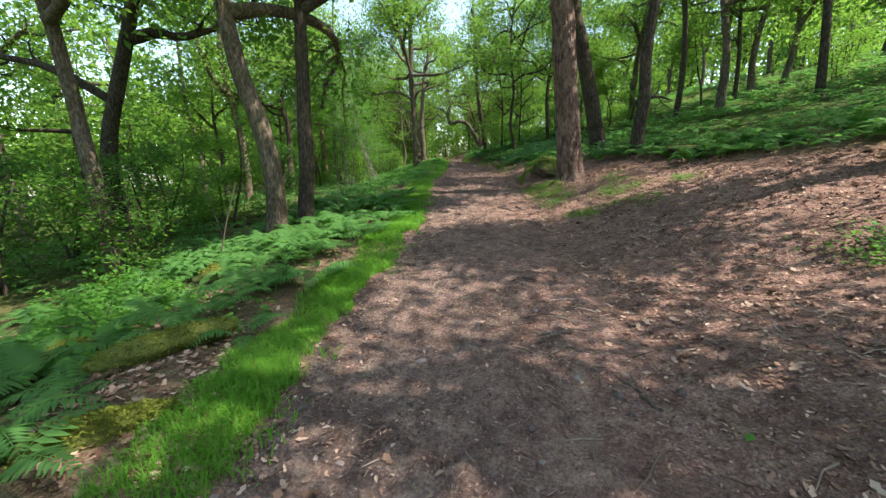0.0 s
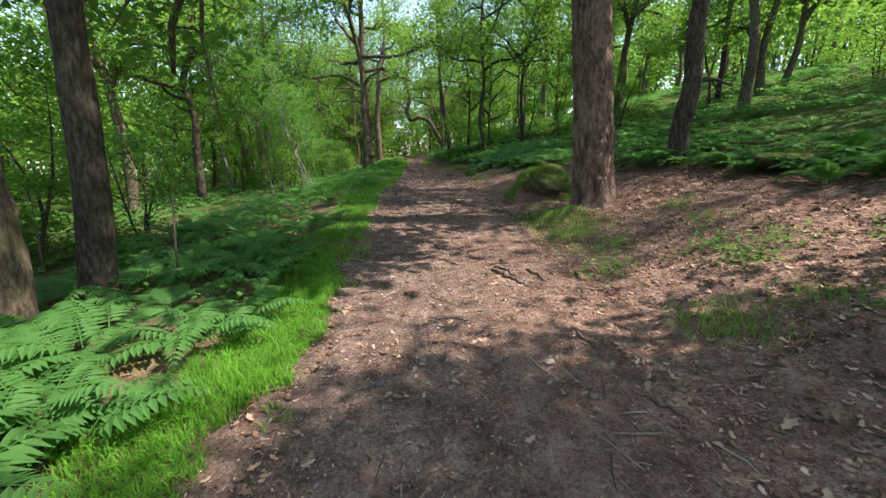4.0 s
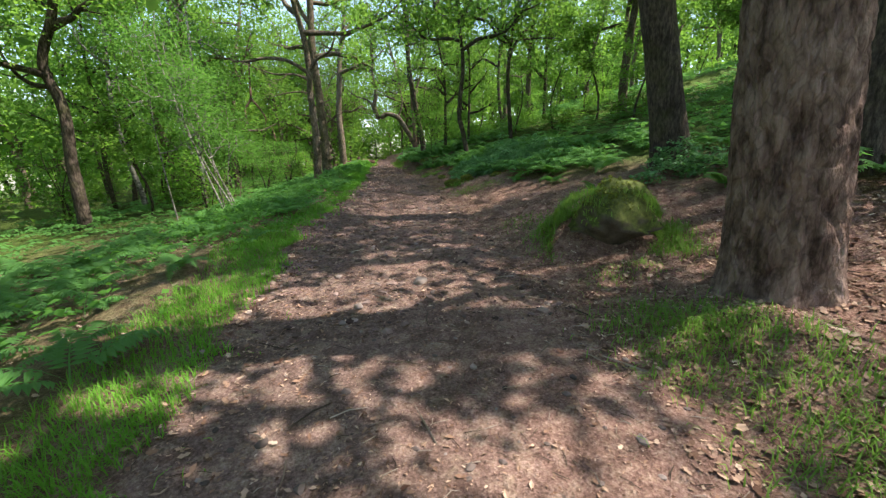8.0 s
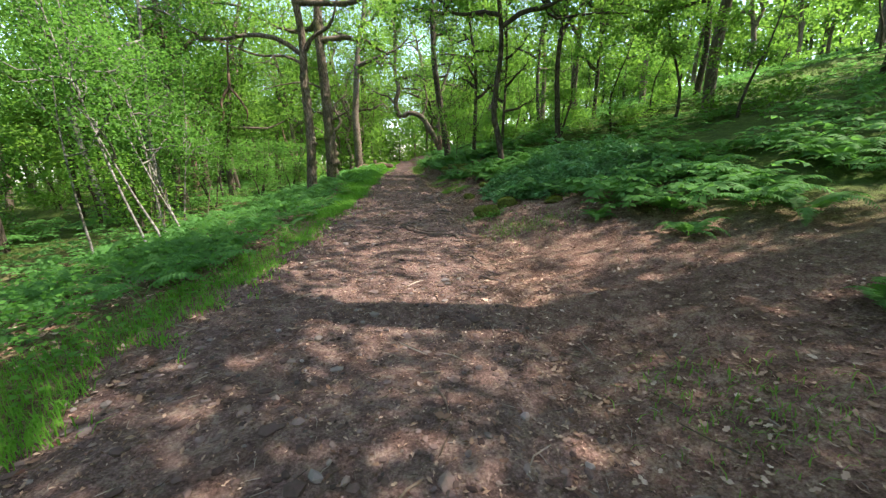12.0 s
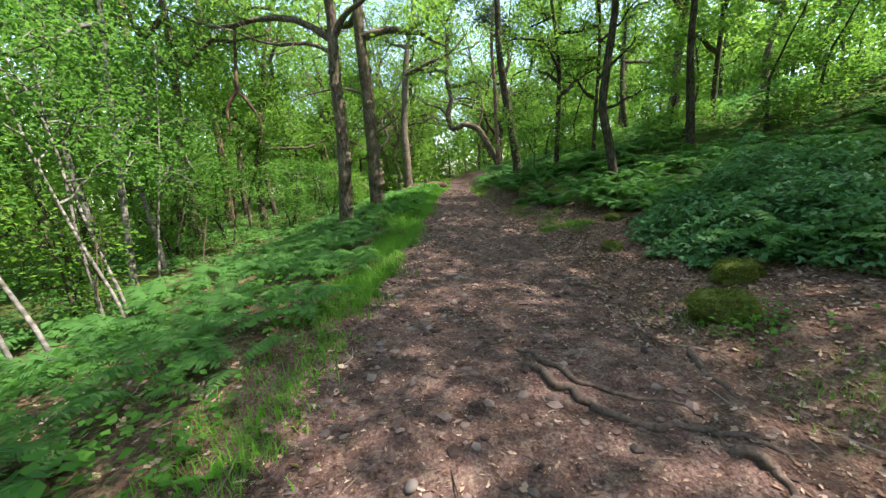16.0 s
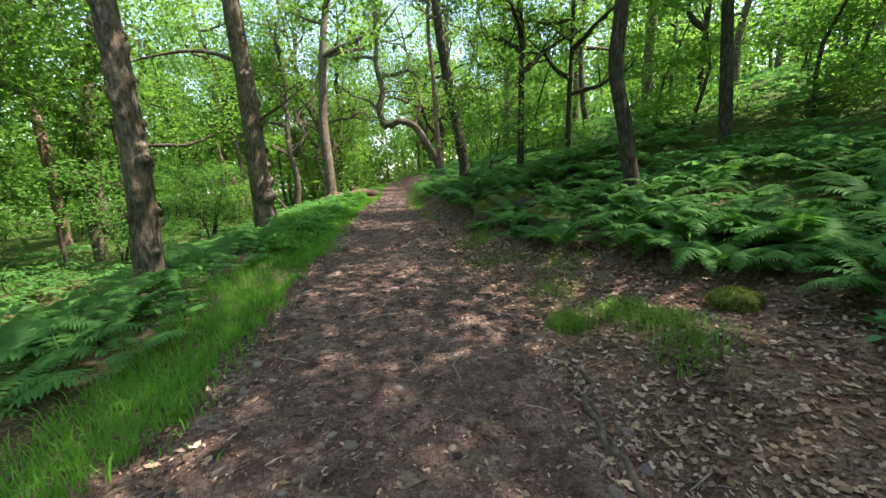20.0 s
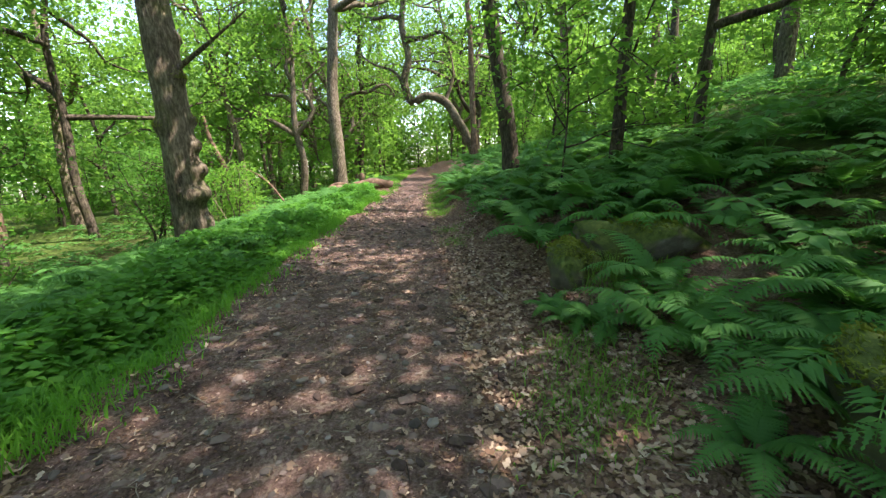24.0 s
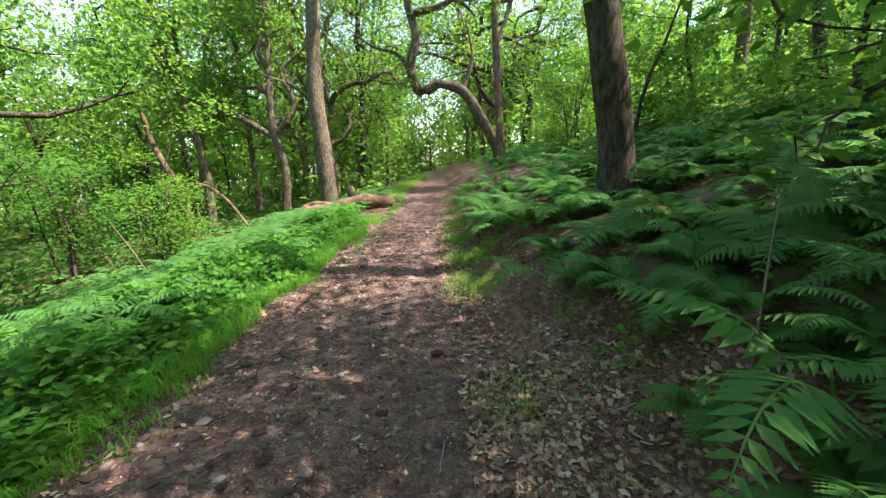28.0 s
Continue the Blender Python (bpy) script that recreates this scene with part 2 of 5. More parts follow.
M_MOSS = plain_mat("cushion_moss", [(0.3, (0.035, 0.045, 0.012)), (0.55, (0.09, 0.11, 0.025)), (0.8, (0.18, 0.19, 0.05))], 18, 0.95, 0.02, 0.2)
M_OAKBARK = bark_mat("oak_bark", (0.048, 0.036, 0.026), (0.145, 0.112, 0.082), (0.32, 0.26, 0.195), (1, 1, 0.3), 26, 0.02, 0.5)
M_DARKBARK = bark_mat("dark_bark", (0.026, 0.020, 0.016), (0.075, 0.058, 0.045), (0.18, 0.145, 0.11), (1, 1, 0.3), 24, 0.015, 0.35)
M_PINEBARK = bark_mat("pine_bark", (0.062, 0.037, 0.028), (0.225, 0.148, 0.118), (0.40, 0.285, 0.23), (1, 1, 0.36), 10, 0.07, 0.0, 0.38)
M_REDBARK = bark_mat("red_pine_bark", (0.08, 0.05, 0.035), (0.19, 0.12, 0.085), (0.33, 0.23, 0.17), (1, 1, 0.4), 12, 0.012, 0.0)
M_BIRCHBARK = bark_mat("birch_bark", (0.05, 0.044, 0.038), (0.19, 0.175, 0.155), (0.42, 0.40, 0.36), (1, 1, 2.2), 6, 0.006, 0.2)


# ---- shape helpers ----
def hashed(i, j, s):
    v = np.sin(i * 127.1 + j * 311.7 + s * 74.7) * 43758.5453
    return v - np.floor(v)


def vn(x, y, s=0.0):
    """Smooth value noise in -1..1."""
    x, y = np.asarray(x, float), np.asarray(y, float)
    i, j = np.floor(x), np.floor(y)
    u, v = x - i, y - j
    u, v = u * u * (3 - 2 * u), v * v * (3 - 2 * v)
    a = hashed(i, j, s) * (1 - u) + hashed(i + 1, j, s) * u
    b = hashed(i, j + 1, s) * (1 - u) + hashed(i + 1, j + 1, s) * u
    return (a * (1 - v) + b * v) * 2 - 1


def mesh_of(name, V, F, material, smooth=True):
    me = bpy.data.meshes.new(name)
    V, F = np.asarray(V, np.float32), np.asarray(F, np.int32)
    k = F.shape[1]
    me.vertices.add(len(V))
    me.vertices.foreach_set("co", V.ravel())
    me.loops.add(F.size)
    me.loops.foreach_set("vertex_index", F.ravel())
    me.polygons.add(len(F))
    me.polygons.foreach_set("loop_start", np.arange(0, F.size, k, dtype=np.int32))
    me.polygons.foreach_set("loop_total", np.full(len(F), k, np.int32))
    me.polygons.foreach_set("use_smooth", np.full(len(F), smooth))
    me.materials.append(material)
    me.update(calc_edges=True)
    return me


def part(name, V, F, material, parent=None, label="", smooth=True):
    ob = new(name, mesh_of(name, V, F, material, smooth))
    if parent:
        ob.parent = parent
    return tagged(ob, label)


def join(chunks):
    Vs, Fs, n = [], [], 0
    for V, F in chunks:
        Vs.append(V)
        Fs.append(F + n)
        n += len(V)
    return np.concatenate(Vs), np.concatenate(Fs)


def tube(P, R, seg=8, warp=None):
    """A tube of quads along P; warp(theta, k) gives factors on the radius. The last ring is drawn together."""
    P, R = np.asarray(P, float), np.asarray(R, float)
    T = np.gradient(P, axis=0)
    T /= np.linalg.norm(T, axis=1)[:, None] + 1e-9
    ref = np.array([1.0, 0.13, 0]) if abs(T[:, 2]).mean() > 0.6 else np.array([0.1, 0.07, 1.0])
    N = np.cross(T, ref)
    N /= np.linalg.norm(N, axis=1)[:, None] + 1e-9
    B = np.cross(T, N)
    th = np.arange(seg) * 2 * np.pi / seg
    rad = R[:, None] * np.ones(seg)
    if warp is not None:
        rad = rad * warp(th[None, :] * np.ones((len(P), 1)), P[:, 2][:, None] * np.ones(seg))
    V = P[:, None, :] + rad[..., None] * (np.cos(th)[None, :, None] * N[:, None, :] + np.sin(th)[None, :, None] * B[:, None, :])
    V = V.reshape(-1, 3)
    i = np.arange(len(P) - 1)[:, None] * seg
    a, b = np.arange(seg)[None, :], (np.arange(seg)[None, :] + 1) % seg
    F = np.stack([i + a, i + b, i + seg + b, i + seg + a], -1).reshape(-1, 4)
    return V, F


def spline(pts, n):
    """n points on a smooth curve through pts."""
    pts = np.asarray(pts, float)
    d = np.concatenate([[0], np.cumsum(np.linalg.norm(np.diff(pts, axis=0), axis=1))])
    t = np.linspace(0, d[-1], n)
    m = np.gradient(pts, d, axis=0)
    k = np.clip(np.searchsorted(d, t, side="right") - 1, 0, len(d) - 2)
    h = (d[k + 1] - d[k])[:, None]
    u = (t - d[k])[:, None] / h
    return ((2 * u**3 - 3 * u**2 + 1) * pts[k] + (u**3 - 2 * u**2 + u) * h * m[k] + (-2 * u**3 + 3 * u**2) * pts[k + 1] + (u**3 - u**2) * h * m[k + 1])


def unit(v):
    return v / (np.linalg.norm(v, axis=-1, keepdims=True) + 1e-9)


def blades(C, size, rng, asp=0.6, up=0.8, fold=0.18, out=None):
    """One folded, four-cornered leaf at each point of C."""
    n = len(C)
    size = np.broadcast_to(size, (n,)) * rng.uniform(0.65, 1.25, n)
    nrm = unit(rng.normal(0, 0.55, (n, 3)) + np.array([0, 0, up]))
    d = rng.normal(0, 1, (n, 3))
    if out is not None:
        d = d * 0.6 + out
    d = unit(d - nrm * (d * nrm).sum(1)[:, None])
    s = np.cross(nrm, d)
    l, w = size[:, None], size[:, None] * asp
    V = np.stack([C - d * l * 0.5, C + s * w * 0.5 + nrm * l * fold, C + d * l * 0.55, C - s * w * 0.5 + nrm * l * fold], 1)
    return V.reshape(-1, 3), np.arange(4 * n).reshape(n, 4)


# ---- lie of the land ----
PATH_Y = np.array([-60, -10, 0, 3, 6.4, 10, 15, 20, 24, 28.7, 34, 45, 60, 120, 400.0])
PATH_Z = np.array([-1.6, -0.3, 0.03, 0.12, 0.25, 0.40, 0.62, 0.80, 0.92, 1.03, 1.12, 1.38, 1.46, 1.5, 2.0])
LEFT_Y = np.array([-60, 0, 3, 5, 8, 12, 16, 19, 23, 27, 30, 33, 35.5, 39, 45, 60, 95, 400.0])
LEFT_X = np.array([-1.8, -1.25, -1.1, -0.85, -0.6, -0.55, -0.58, -0.28, -0.02, 0.06, 0.08, 0.05, 0.2, 0.4, 0.55, 0.65, 0.8, 0.8])
RIGHT_Y = np.array([-60, 0, 6, 11, 17, 25, 31, 35, 38, 45, 60, 95, 400.0])
RIGHT_X = np.array([1.5, 1.6, 1.9, 2.5, 2.5, 2.6, 2.5, 2.3, 2.2, 2.15, 2.2, 2.3, 2.3])


def left_edge(y):
    return np.interp(y, LEFT_Y, LEFT_X)


def right_edge(y):
    return np.interp(y, RIGHT_Y, RIGHT_X)


def lay(x, y):
    """Smooth height of the ground."""
    x, y = np.asarray(x, float), np.asarray(y, float)
    z = np.interp(y, PATH_Y, PATH_Z)
    l, r = left_edge(y), right_edge(y)
    early = np.interp(y, [2, 11], [0.9, 0.0])
    k = np.clip((y - 29.6) / 1.2, 0, 1)
    u = np.maximum(0, x - (r - early * 0.3))
    far = np.maximum(0, u - 22)
    z = z + (1 - k) * 0.25 * u + k * (0.26 * u + 0.35 * np.minimum(1, u / 0.8)) - far * 0.12
    v = np.maximum(0, l - x - 1.0)
    z = z - 0.25 * np.minimum(v, 4.2) - 0.06 * np.maximum(0, v - 4.2)
    return z


def raw_z(x, y):
    x, y = np.asarray(x, float), np.asarray(y, float)
    l, r = left_edge(y), right_edge(y)
    on = np.clip(np.minimum(x - l, r - x) / 0.35 + 0.5, 0, 1)
    rut = 0.025 * vn(x * 1.3, y * 0.8, 3) + 0.018 * vn(x * 3.3, y * 3.3, 4) + 0.015 * vn(x * 6.5, y * 6.5, 5)
    wild = 0.07 * vn(x * 0.6, y * 0.6, 6) + 0.045 * vn(x * 1.9, y * 1.9, 7) + 0.015 * vn(x * 6, y * 6, 8)
    mound = 0.36 * np.exp(-(((x - 3.2) / 0.6) ** 2 + ((y - 13.75) / 0.5) ** 2) ** 1.5) + 0.14 * np.exp(-(((x - 3.05) / 0.45) ** 2 + ((y - 11.1) / 0.6) ** 2))
    mound = mound + 0.18 * np.exp(-(((x - 3.1) / 0.35) ** 2 + ((y - 24.6) / 0.5) ** 2))
    return lay(x, y) + on * rut + (1 - on) * wild + mound


def axis_steps(lo, fine_lo, fine_hi, hi, step, grow=1.16):
    mid = list(np.arange(fine_lo, fine_hi, step))
    a, s, x = [], step, fine_lo
    while x > lo:
        s *= grow
        x -= s
        a.append(x)
    b, s, x = [], step, mid[-1]
    while x < hi:
        s *= grow
        x += s
        b.append(x)
    return np.array(a[::-1] + mid + b)


GX, GY = axis_steps(-260, -2.2, 4.6, 260, 0.072), axis_steps(-200, -0.5, 42, 320, 0.088)
GZ = raw_z(*np.meshgrid(GX, GY))


def ground_z(x, y):
    """Height of the built ground sheet."""
    x, y = np.asarray(x, float), np.asarray(y, float)
    i, j = np.clip(np.searchsorted(GX, x) - 1, 0, len(GX) - 2), np.clip(np.searchsorted(GY, y) - 1, 0, len(GY) - 2)
    u, v = (x - GX[i]) / (GX[i + 1] - GX[i]), (y - GY[j]) / (GY[j + 1] - GY[j])
    return (GZ[j, i] * (1 - u) + GZ[j, i + 1] * u) * (1 - v) + (GZ[j + 1, i] * (1 - u) + GZ[j + 1, i + 1] * u) * v


def gz(x, y):
    return float(ground_z(x, y))


def build_ground():
    X, Y = np.meshgrid(GX, GY)
    Z = GZ
    nx, ny = len(GX), len(GY)
    V = np.stack([X, Y, Z], -1).reshape(-1, 3)
    i = (np.arange(ny - 1)[:, None] * nx + np.arange(nx - 1)[None, :]).ravel()
    F = np.stack([i, i + 1, i + nx + 1, i + nx], 1)
    c = V[F].mean(1)
    wob = 0.09 * vn(c[:, 0] * 2, c[:, 1] * 2.2, 11)
    on = (c[:, 0] > left_edge(c[:, 1]) + wob) & (c[:, 0] < right_edge(c[:, 1]) + wob)
    for name, sel, label in (("path", on, "trodden brown earth woodland path with stones"), ("ground", ~on, "woodland floor of dead leaves and moss on a slope")):
        used, inv = np.unique(F[sel], return_inverse=True)
        P = V[used]
        ob = part(name, P, inv.reshape(-1, 4), M_GROUND)
        l, r = left_edge(P[:, 1]), right_edge(P[:, 1])
        x, y = P[:, 0], P[:, 1]
        late = np.clip((y - 9) / 6, 0, 1)
        soil = np.clip(np.minimum(x - l, r - 0.2 - x) / 0.5 + 0.5, 0, 1)
        need = np.clip((x - (l + 1.0)) / 1.2, 0, 1) * np.clip((15 - y) / 5, 0, 1) * np.clip((6.5 - x) / 2, 0, 1)
        moss = np.clip((l - x) / 1.0, 0, 1) * 0.45 + np.clip((l - x - 5) / 4, 0, 1) * 0.5 + np.clip((x - 6) / 3, 0, 1) + np.clip((x - 4.2) / 2, 0, 1) * np.clip((y - 15) / 3, 0, 1)
        moss = np.clip(moss, 0, 1)
        for key, val in (("soil", soil), ("needles", need), ("moss", moss), ("far_soil", np.clip((y - 9) / 9, 0, 1))):
            a = ob.data.attributes.new(key, "FLOAT", "POINT")
            a.data.foreach_set("value", val.astype(np.float32))
        tagged(ob, label, "path" if name == "path" else "ground", "", "structure")


build_ground()


# ---- trees ----
def crook(rng, start, direction, length, n, wander, rise):
    """A crooked line for a limb."""
    p, d, out = np.array(start, float), unit(np.array(direction, float)), []
    step = length / (n - 1)
    for k in range(n):
        out.append(p.copy())
        d = unit(d + rng.normal(0, wander, 3) + np.array([0, 0, rise]))
        p = p + d * step
    return np.array(out)


def limb_mesh(rng, line, r0, subs, sub_len, seg=7, r_end=0.25, coarse=False):
    """A limb with its side branches; gives chunks and the points that carry leaves."""
    line = spline(line, 7 if coarse else max(10, len(line) * 2))
    seg = min(seg, 5) if coarse else seg
    n = len(line)
    R = r0 * np.linspace(1, r_end, n) ** 1.1
    chunks, tips = [tube(line, R * (1 + 0.08 * rng.normal(size=n)), seg)], [line[-1], line[int(n * 0.85)]]
    for _ in range(subs):
        k = max(1, int(n * rng.uniform(0.3, 0.97)))
        d = unit(line[min(k + 1, n - 1)] - line[k - 1])
        side = unit(np.cross(d, rng.normal(0, 1, 3)))
        L = sub_len * rng.uniform(0.6, 1.3)
        s = crook(rng, line[k], side + 0.5 * d + np.array([0, 0, 0.25]), L, 4 if coarse else 6, 0.32, 0.06)
        chunks.append(tube(s, np.linspace(max(0.012, R[k] * 0.5), 0.006, len(s)), 3 if coarse else 5))
        tips += [s[-1], s[-2], s[-3]]
        for _ in range(2):
            q = int(rng.integers(1 if coarse else 2, len(s) - 1))
            w = crook(rng, s[q], rng.normal(0, 1, 3) + np.array([0, 0, 0.3]), L * 0.5, 4, 0.3, 0.02)
            if not coarse:
                chunks.append(tube(w[::3], [0.011, 0.004], 3))
            tips += [w[-1], w[2]]
    return chunks, tips


def trunk_mesh(rng, line, r, seg=20, rows=46, flare=0.45, rough=0.07, knobs=(), plates=False, top=0.3):
    C = spline(line, rows * 3)
    u = np.linspace(0, 1, rows)
    C = C[np.round((0.42 * u + 0.58 * u ** 3) * (rows * 3 - 1)).astype(int)]
    z = C[:, 2]
    h = (z - z[0]) / (z[-1] - z[0])
    R = r * (1 - (1 - top) * h ** 0.9)
    lobes, ph, s0 = int(rng.integers(4, 7)), rng.uniform(0, 6), rng.uniform(0, 99)

    def warp(th, zz):
        q = zz - z[0]
        f = 1 + np.exp(-np.maximum(q, 0) / 0.28) * flare * (0.75 + 0.45 * np.cos(lobes * th + ph) + 0.25 * np.cos(3 * th + 2 * ph))
        f = f + rough * vn(th / 6.2832 * 7 + np.cos(th), q * 1.1, s0) + rough * 0.6 * vn(np.cos(th) * 5 + np.sin(th) * 5, q * 4, s0 + 5)
        for kz, kt, ks, kr in knobs:
            da = np.abs((th - kt + np.pi) % (2 * np.pi) - np.pi) * r
            f = f + ks / r * np.exp(-(((da / kr) ** 2 + ((q - kz) / kr / 0.7) ** 2) ** 1.6))
        if plates:
            u, w = th / 6.2832 * 19 + 0.45 * vn(th * 3, q * 3, 9), q * 3.4 + 0.5 * vn(th * 4, q * 2, 8)
            i, j = np.floor(u), np.floor(w)
            d1 = np.full(u.shape, 9.0)
            d2 = d1.copy()
            for a in (-1, 0, 1):
                for b in (-1, 0, 1):
                    ii, jj = (i + a) % 19, j + b
                    dd = np.hypot(i + a + hashed(ii, jj, 1) - u, (j + b + hashed(ii, jj, 2) - w) * 0.8)
                    d2 = np.where(dd < d1, d1, np.minimum(d2, dd))
                    d1 = np.minimum(d1, dd)
            f = f + 0.075 * np.clip((d2 - d1) / 0.2, 0, 1) + 0.02 * vn(u * 3, w * 5, 4) + 0.012 * vn(u * 8, w * 9, 6)
        return f
    return tube(C, R, seg, warp)


def tree(x, y, d, h, bends=(), name="oak_tree", label="", n_limbs=7, first=0.35, spread=3.6, leaves=3900, leaf=0.18,
         bark=None, leafmat=None, seed=1, limbs=(), wander=0.3, rise=0.06, cluster=0.5, seg=20, rows=46, knobs=(), plates=False,
         flare=0.45, rough=0.07, top=0.3, at_origin=False, sub=6, dead=False, group="", coarse=False, leafy=False):
    """A tree: trunk, limbs with branches, crown. bends: (height, dx, dy) of the trunk's middle."""
    rng = np.random.default_rng(seed)
    bark, leafmat = bark or M_OAKBARK, leafmat or M_OAK
    root = new(name)
    root.location = (0, 0, 0) if at_origin else (x, y, gz(x, y))
    line = [(0, 0, -0.35), (0, 0, 0)] + [(bx, by, bz) for bz, bx, by in bends]
    lx, ly, lz = line[-1]
    ref = line[-2]
    slope = ((lx - ref[0]) / max(0.5, lz - ref[2]), (ly - ref[1]) / max(0.5, lz - ref[2])) if bends else (0, 0)
    while lz < h - 0.5:
        dz = min(2.2, h - lz)
        slope = (slope[0] * 0.6 + rng.normal(0, 0.12), slope[1] * 0.6 + rng.normal(0, 0.12))
        lx, ly, lz = lx + slope[0] * dz, ly + slope[1] * dz, lz + dz
        line.append((lx, ly, lz))
    line = np.array(line)
    part("trunk", *trunk_mesh(rng, line, d / 2, seg, rows, flare, rough, knobs, plates, top), bark, root)
    axis = spline(line, 60)
    tips = []
    for pts, r in limbs:
        pts = np.array(pts, float)
        ch, tp = limb_mesh(rng, pts, r, 0 if dead else 4, 0.9)
        part("limb", *join(ch), bark, root)
        tips += tp * 6 if leafy else []
    for k in range(n_limbs):
        f = first + (0.97 - first) * (k + rng.uniform(0.1, 0.7)) / n_limbs
        p = axis[min(59, int(f * 59))]
        a = k * 2.4 + rng.uniform(-0.5, 0.5)
        L = spread * (1.15 - 0.6 * f) * rng.uniform(0.75, 1.2)
        pts = crook(rng, p, (np.cos(a), np.sin(a), rng.uniform(0.1, 0.7)), L, 7, wander, rise)
        ch, tp = limb_mesh(rng, pts, d * 0.5 * (1 - 0.75 * f) * 0.9 + min(0.018, d * 0.1), sub, L * 0.42, coarse=coarse)
        part("limb", *join(ch), bark, root)
        tips += tp
    if leaves:
        tips = np.array(tips + [axis[-1]] * 4)
        C = tips[rng.integers(0, len(tips), leaves)] + rng.normal(0, 1, (leaves, 3)) * np.array([cluster, cluster, cluster * 0.55])
        part("crown", *blades(C, leaf, rng), leafmat, root)
    return tagged(root, label, "tree", group)


OAK = "crooked oak with grey-brown bark and bright green leaves"


def pi_knobs(rng, n, z0, z1, size):
    return [(rng.uniform(z0, z1), rng.uniform(1.6, 5.2), rng.uniform(0.7, 1.3) * size, rng.uniform(0.8, 1.3) * size * 1.1) for _ in range(n)]


krng = np.random.default_rng(5)
# by the start of the path
tree(-3.9, 8.95, 0.48, 12, [(1.3, 0.08, 0), (2.8, -0.15, 0), (3.5, -0.35, 0)], label="leaning oak with furrowed bark on a ferny bank", seed=11, first=0.42, spread=6.4, leaves=9000, n_limbs=11, knobs=pi_knobs(krng, 4, 0.8, 3, 0.05))
tree(-3.45, 9.6, 0.40, 11, [(1.3, 0.15, 0), (2.6, 0.22, 0), (3.5, 0.28, 0)], label="slim dark oak on a ferny bank", seed=12, bark=M_DARKBARK, first=0.45, spread=6.2, leaves=9000, n_limbs=11)
tree(-7.2, 8.2, 0.34, 13, [(2.0, -0.03, 0), (4.6, -0.15, 0)], label=OAK, seed=13, first=0.36, spread=4.4, leaves=7500, n_limbs=10)
tree(-9.6, 11.7, 0.5, 14, [(1.5, -0.25, 0), (3.0, -0.05, 0), (5.0, 0.7, 0), (6.2, 1.2, 0)], label="stout bent oak among ferns", seed=14, bark=M_DARKBARK, first=0.4, spread=4.4, leaves=7500, n_limbs=10,
     limbs=[([(0.3, 0, 4.2), (-0.8, -0.4, 5.0), (-2.4, -0.8, 5.4), (-4.2, -0.6, 6.4)], 0.13)])
# the pine's leafy limb is added above the view, to shade the left verge
tree(3.72, 11.68, 0.68, 17, [(1.1, -0.08, 0), (3.2, -0.28, 0), (4.5, -0.4, 0)], name="pine_tree", label="stout old pine with plated reddish-grey bark", n_limbs=14, first=0.43, spread=6.0,
     bark=M_PINEBARK, leafmat=M_NEEDLE, leafy=True, limbs=[([(-0.5, 0, 6.4), (-0.4, -1.2, 6.9), (0.0, -2.3, 7.2), (0.1, -3.2, 7.4)], 0.08)], seed=15, seg=120, rows=320, plates=True, flare=0.52, rough=0.04, leaves=11500, leaf=0.27, top=0.45)
tree(6.15, 16.0, 0.66, 14, [(1.7, -0.3, 0), (3.6, -0.75, 0)], label="dark leaning oak on the slope", seed=16, bark=M_DARKBARK, first=0.45, spread=5.4, leaves=6500, n_limbs=10, knobs=pi_knobs(krng, 2, 1, 3, 0.05))
tree(6.3, 13.1, 0.42, 12, [(0.8, 0.0, 0), (1.6, 0.12, 0), (2.8, 0.06, 0), (4, 0.15, 0)], label="dark oak with a broken side limb", seed=17, bark=M_DARKBARK, first=0.5, spread=2.7, leaves=2800, n_limbs=8,
     knobs=[(1.5, 0.0, 0.09, 0.12), (2.2, 3.0, 0.06, 0.1)], limbs=[([(0.1, 0, 1.7), (0.5, -0.1, 1.75), (0.9, -0.2, 1.6)], 0.07)])
tree(6.4, 5.3, 0.5, 12, [(1.5, 0.1, 0), (4, 0.4, -0.1), (7, 1.0, -0.4), (10, 1.4, -0.6)], label="stout dark oak at the edge of the leaf litter", seed=34, bark=M_DARKBARK, first=0.3, spread=1.9, leaves=7500, n_limbs=14, flare=0.7)
# added out of view: its crown shades the path's start and the left bank
tree(4.4, 1.4, 0.4, 13, [(2, 0.1, 0), (5, -0.1, 0)], label="unseen tall oak added to shade the start of the path", seed=37, bark=M_DARKBARK, first=0.45, spread=4.4, leaves=5000, n_limbs=10)
# added up the slope, mostly out of view, for its crown's shade on the path
tree(11.4, 20.0, 0.3, 15, [(2, 0.1, 0), (5, -0.1, 0)], label="slim dark oak added on the bracken slope to shade the path", seed=35, bark=M_DARKBARK, first=0.46, spread=6.6, leaves=12500, n_limbs=13)
# half-way
tree(-9.4, 24.6, 0.42, 12, [(2.2, 0.0, 0), (4.3, 0.1, 0), (5.2, -0.15, 0), (7, 0.5, 0)], label="forked dark oak below the path", seed=18, bark=M_DARKBARK, first=0.5,
     limbs=[([(0, 0, 5.0), (-1.4, -0.2, 5.4), (-3.2, -0.4, 5.9), (-4.6, -0.2, 7)], 0.12), ([(0.1, 0, 4.6), (-0.9, 0.2, 4.9), (-1.7, 0.3, 6.4)], 0.09)])
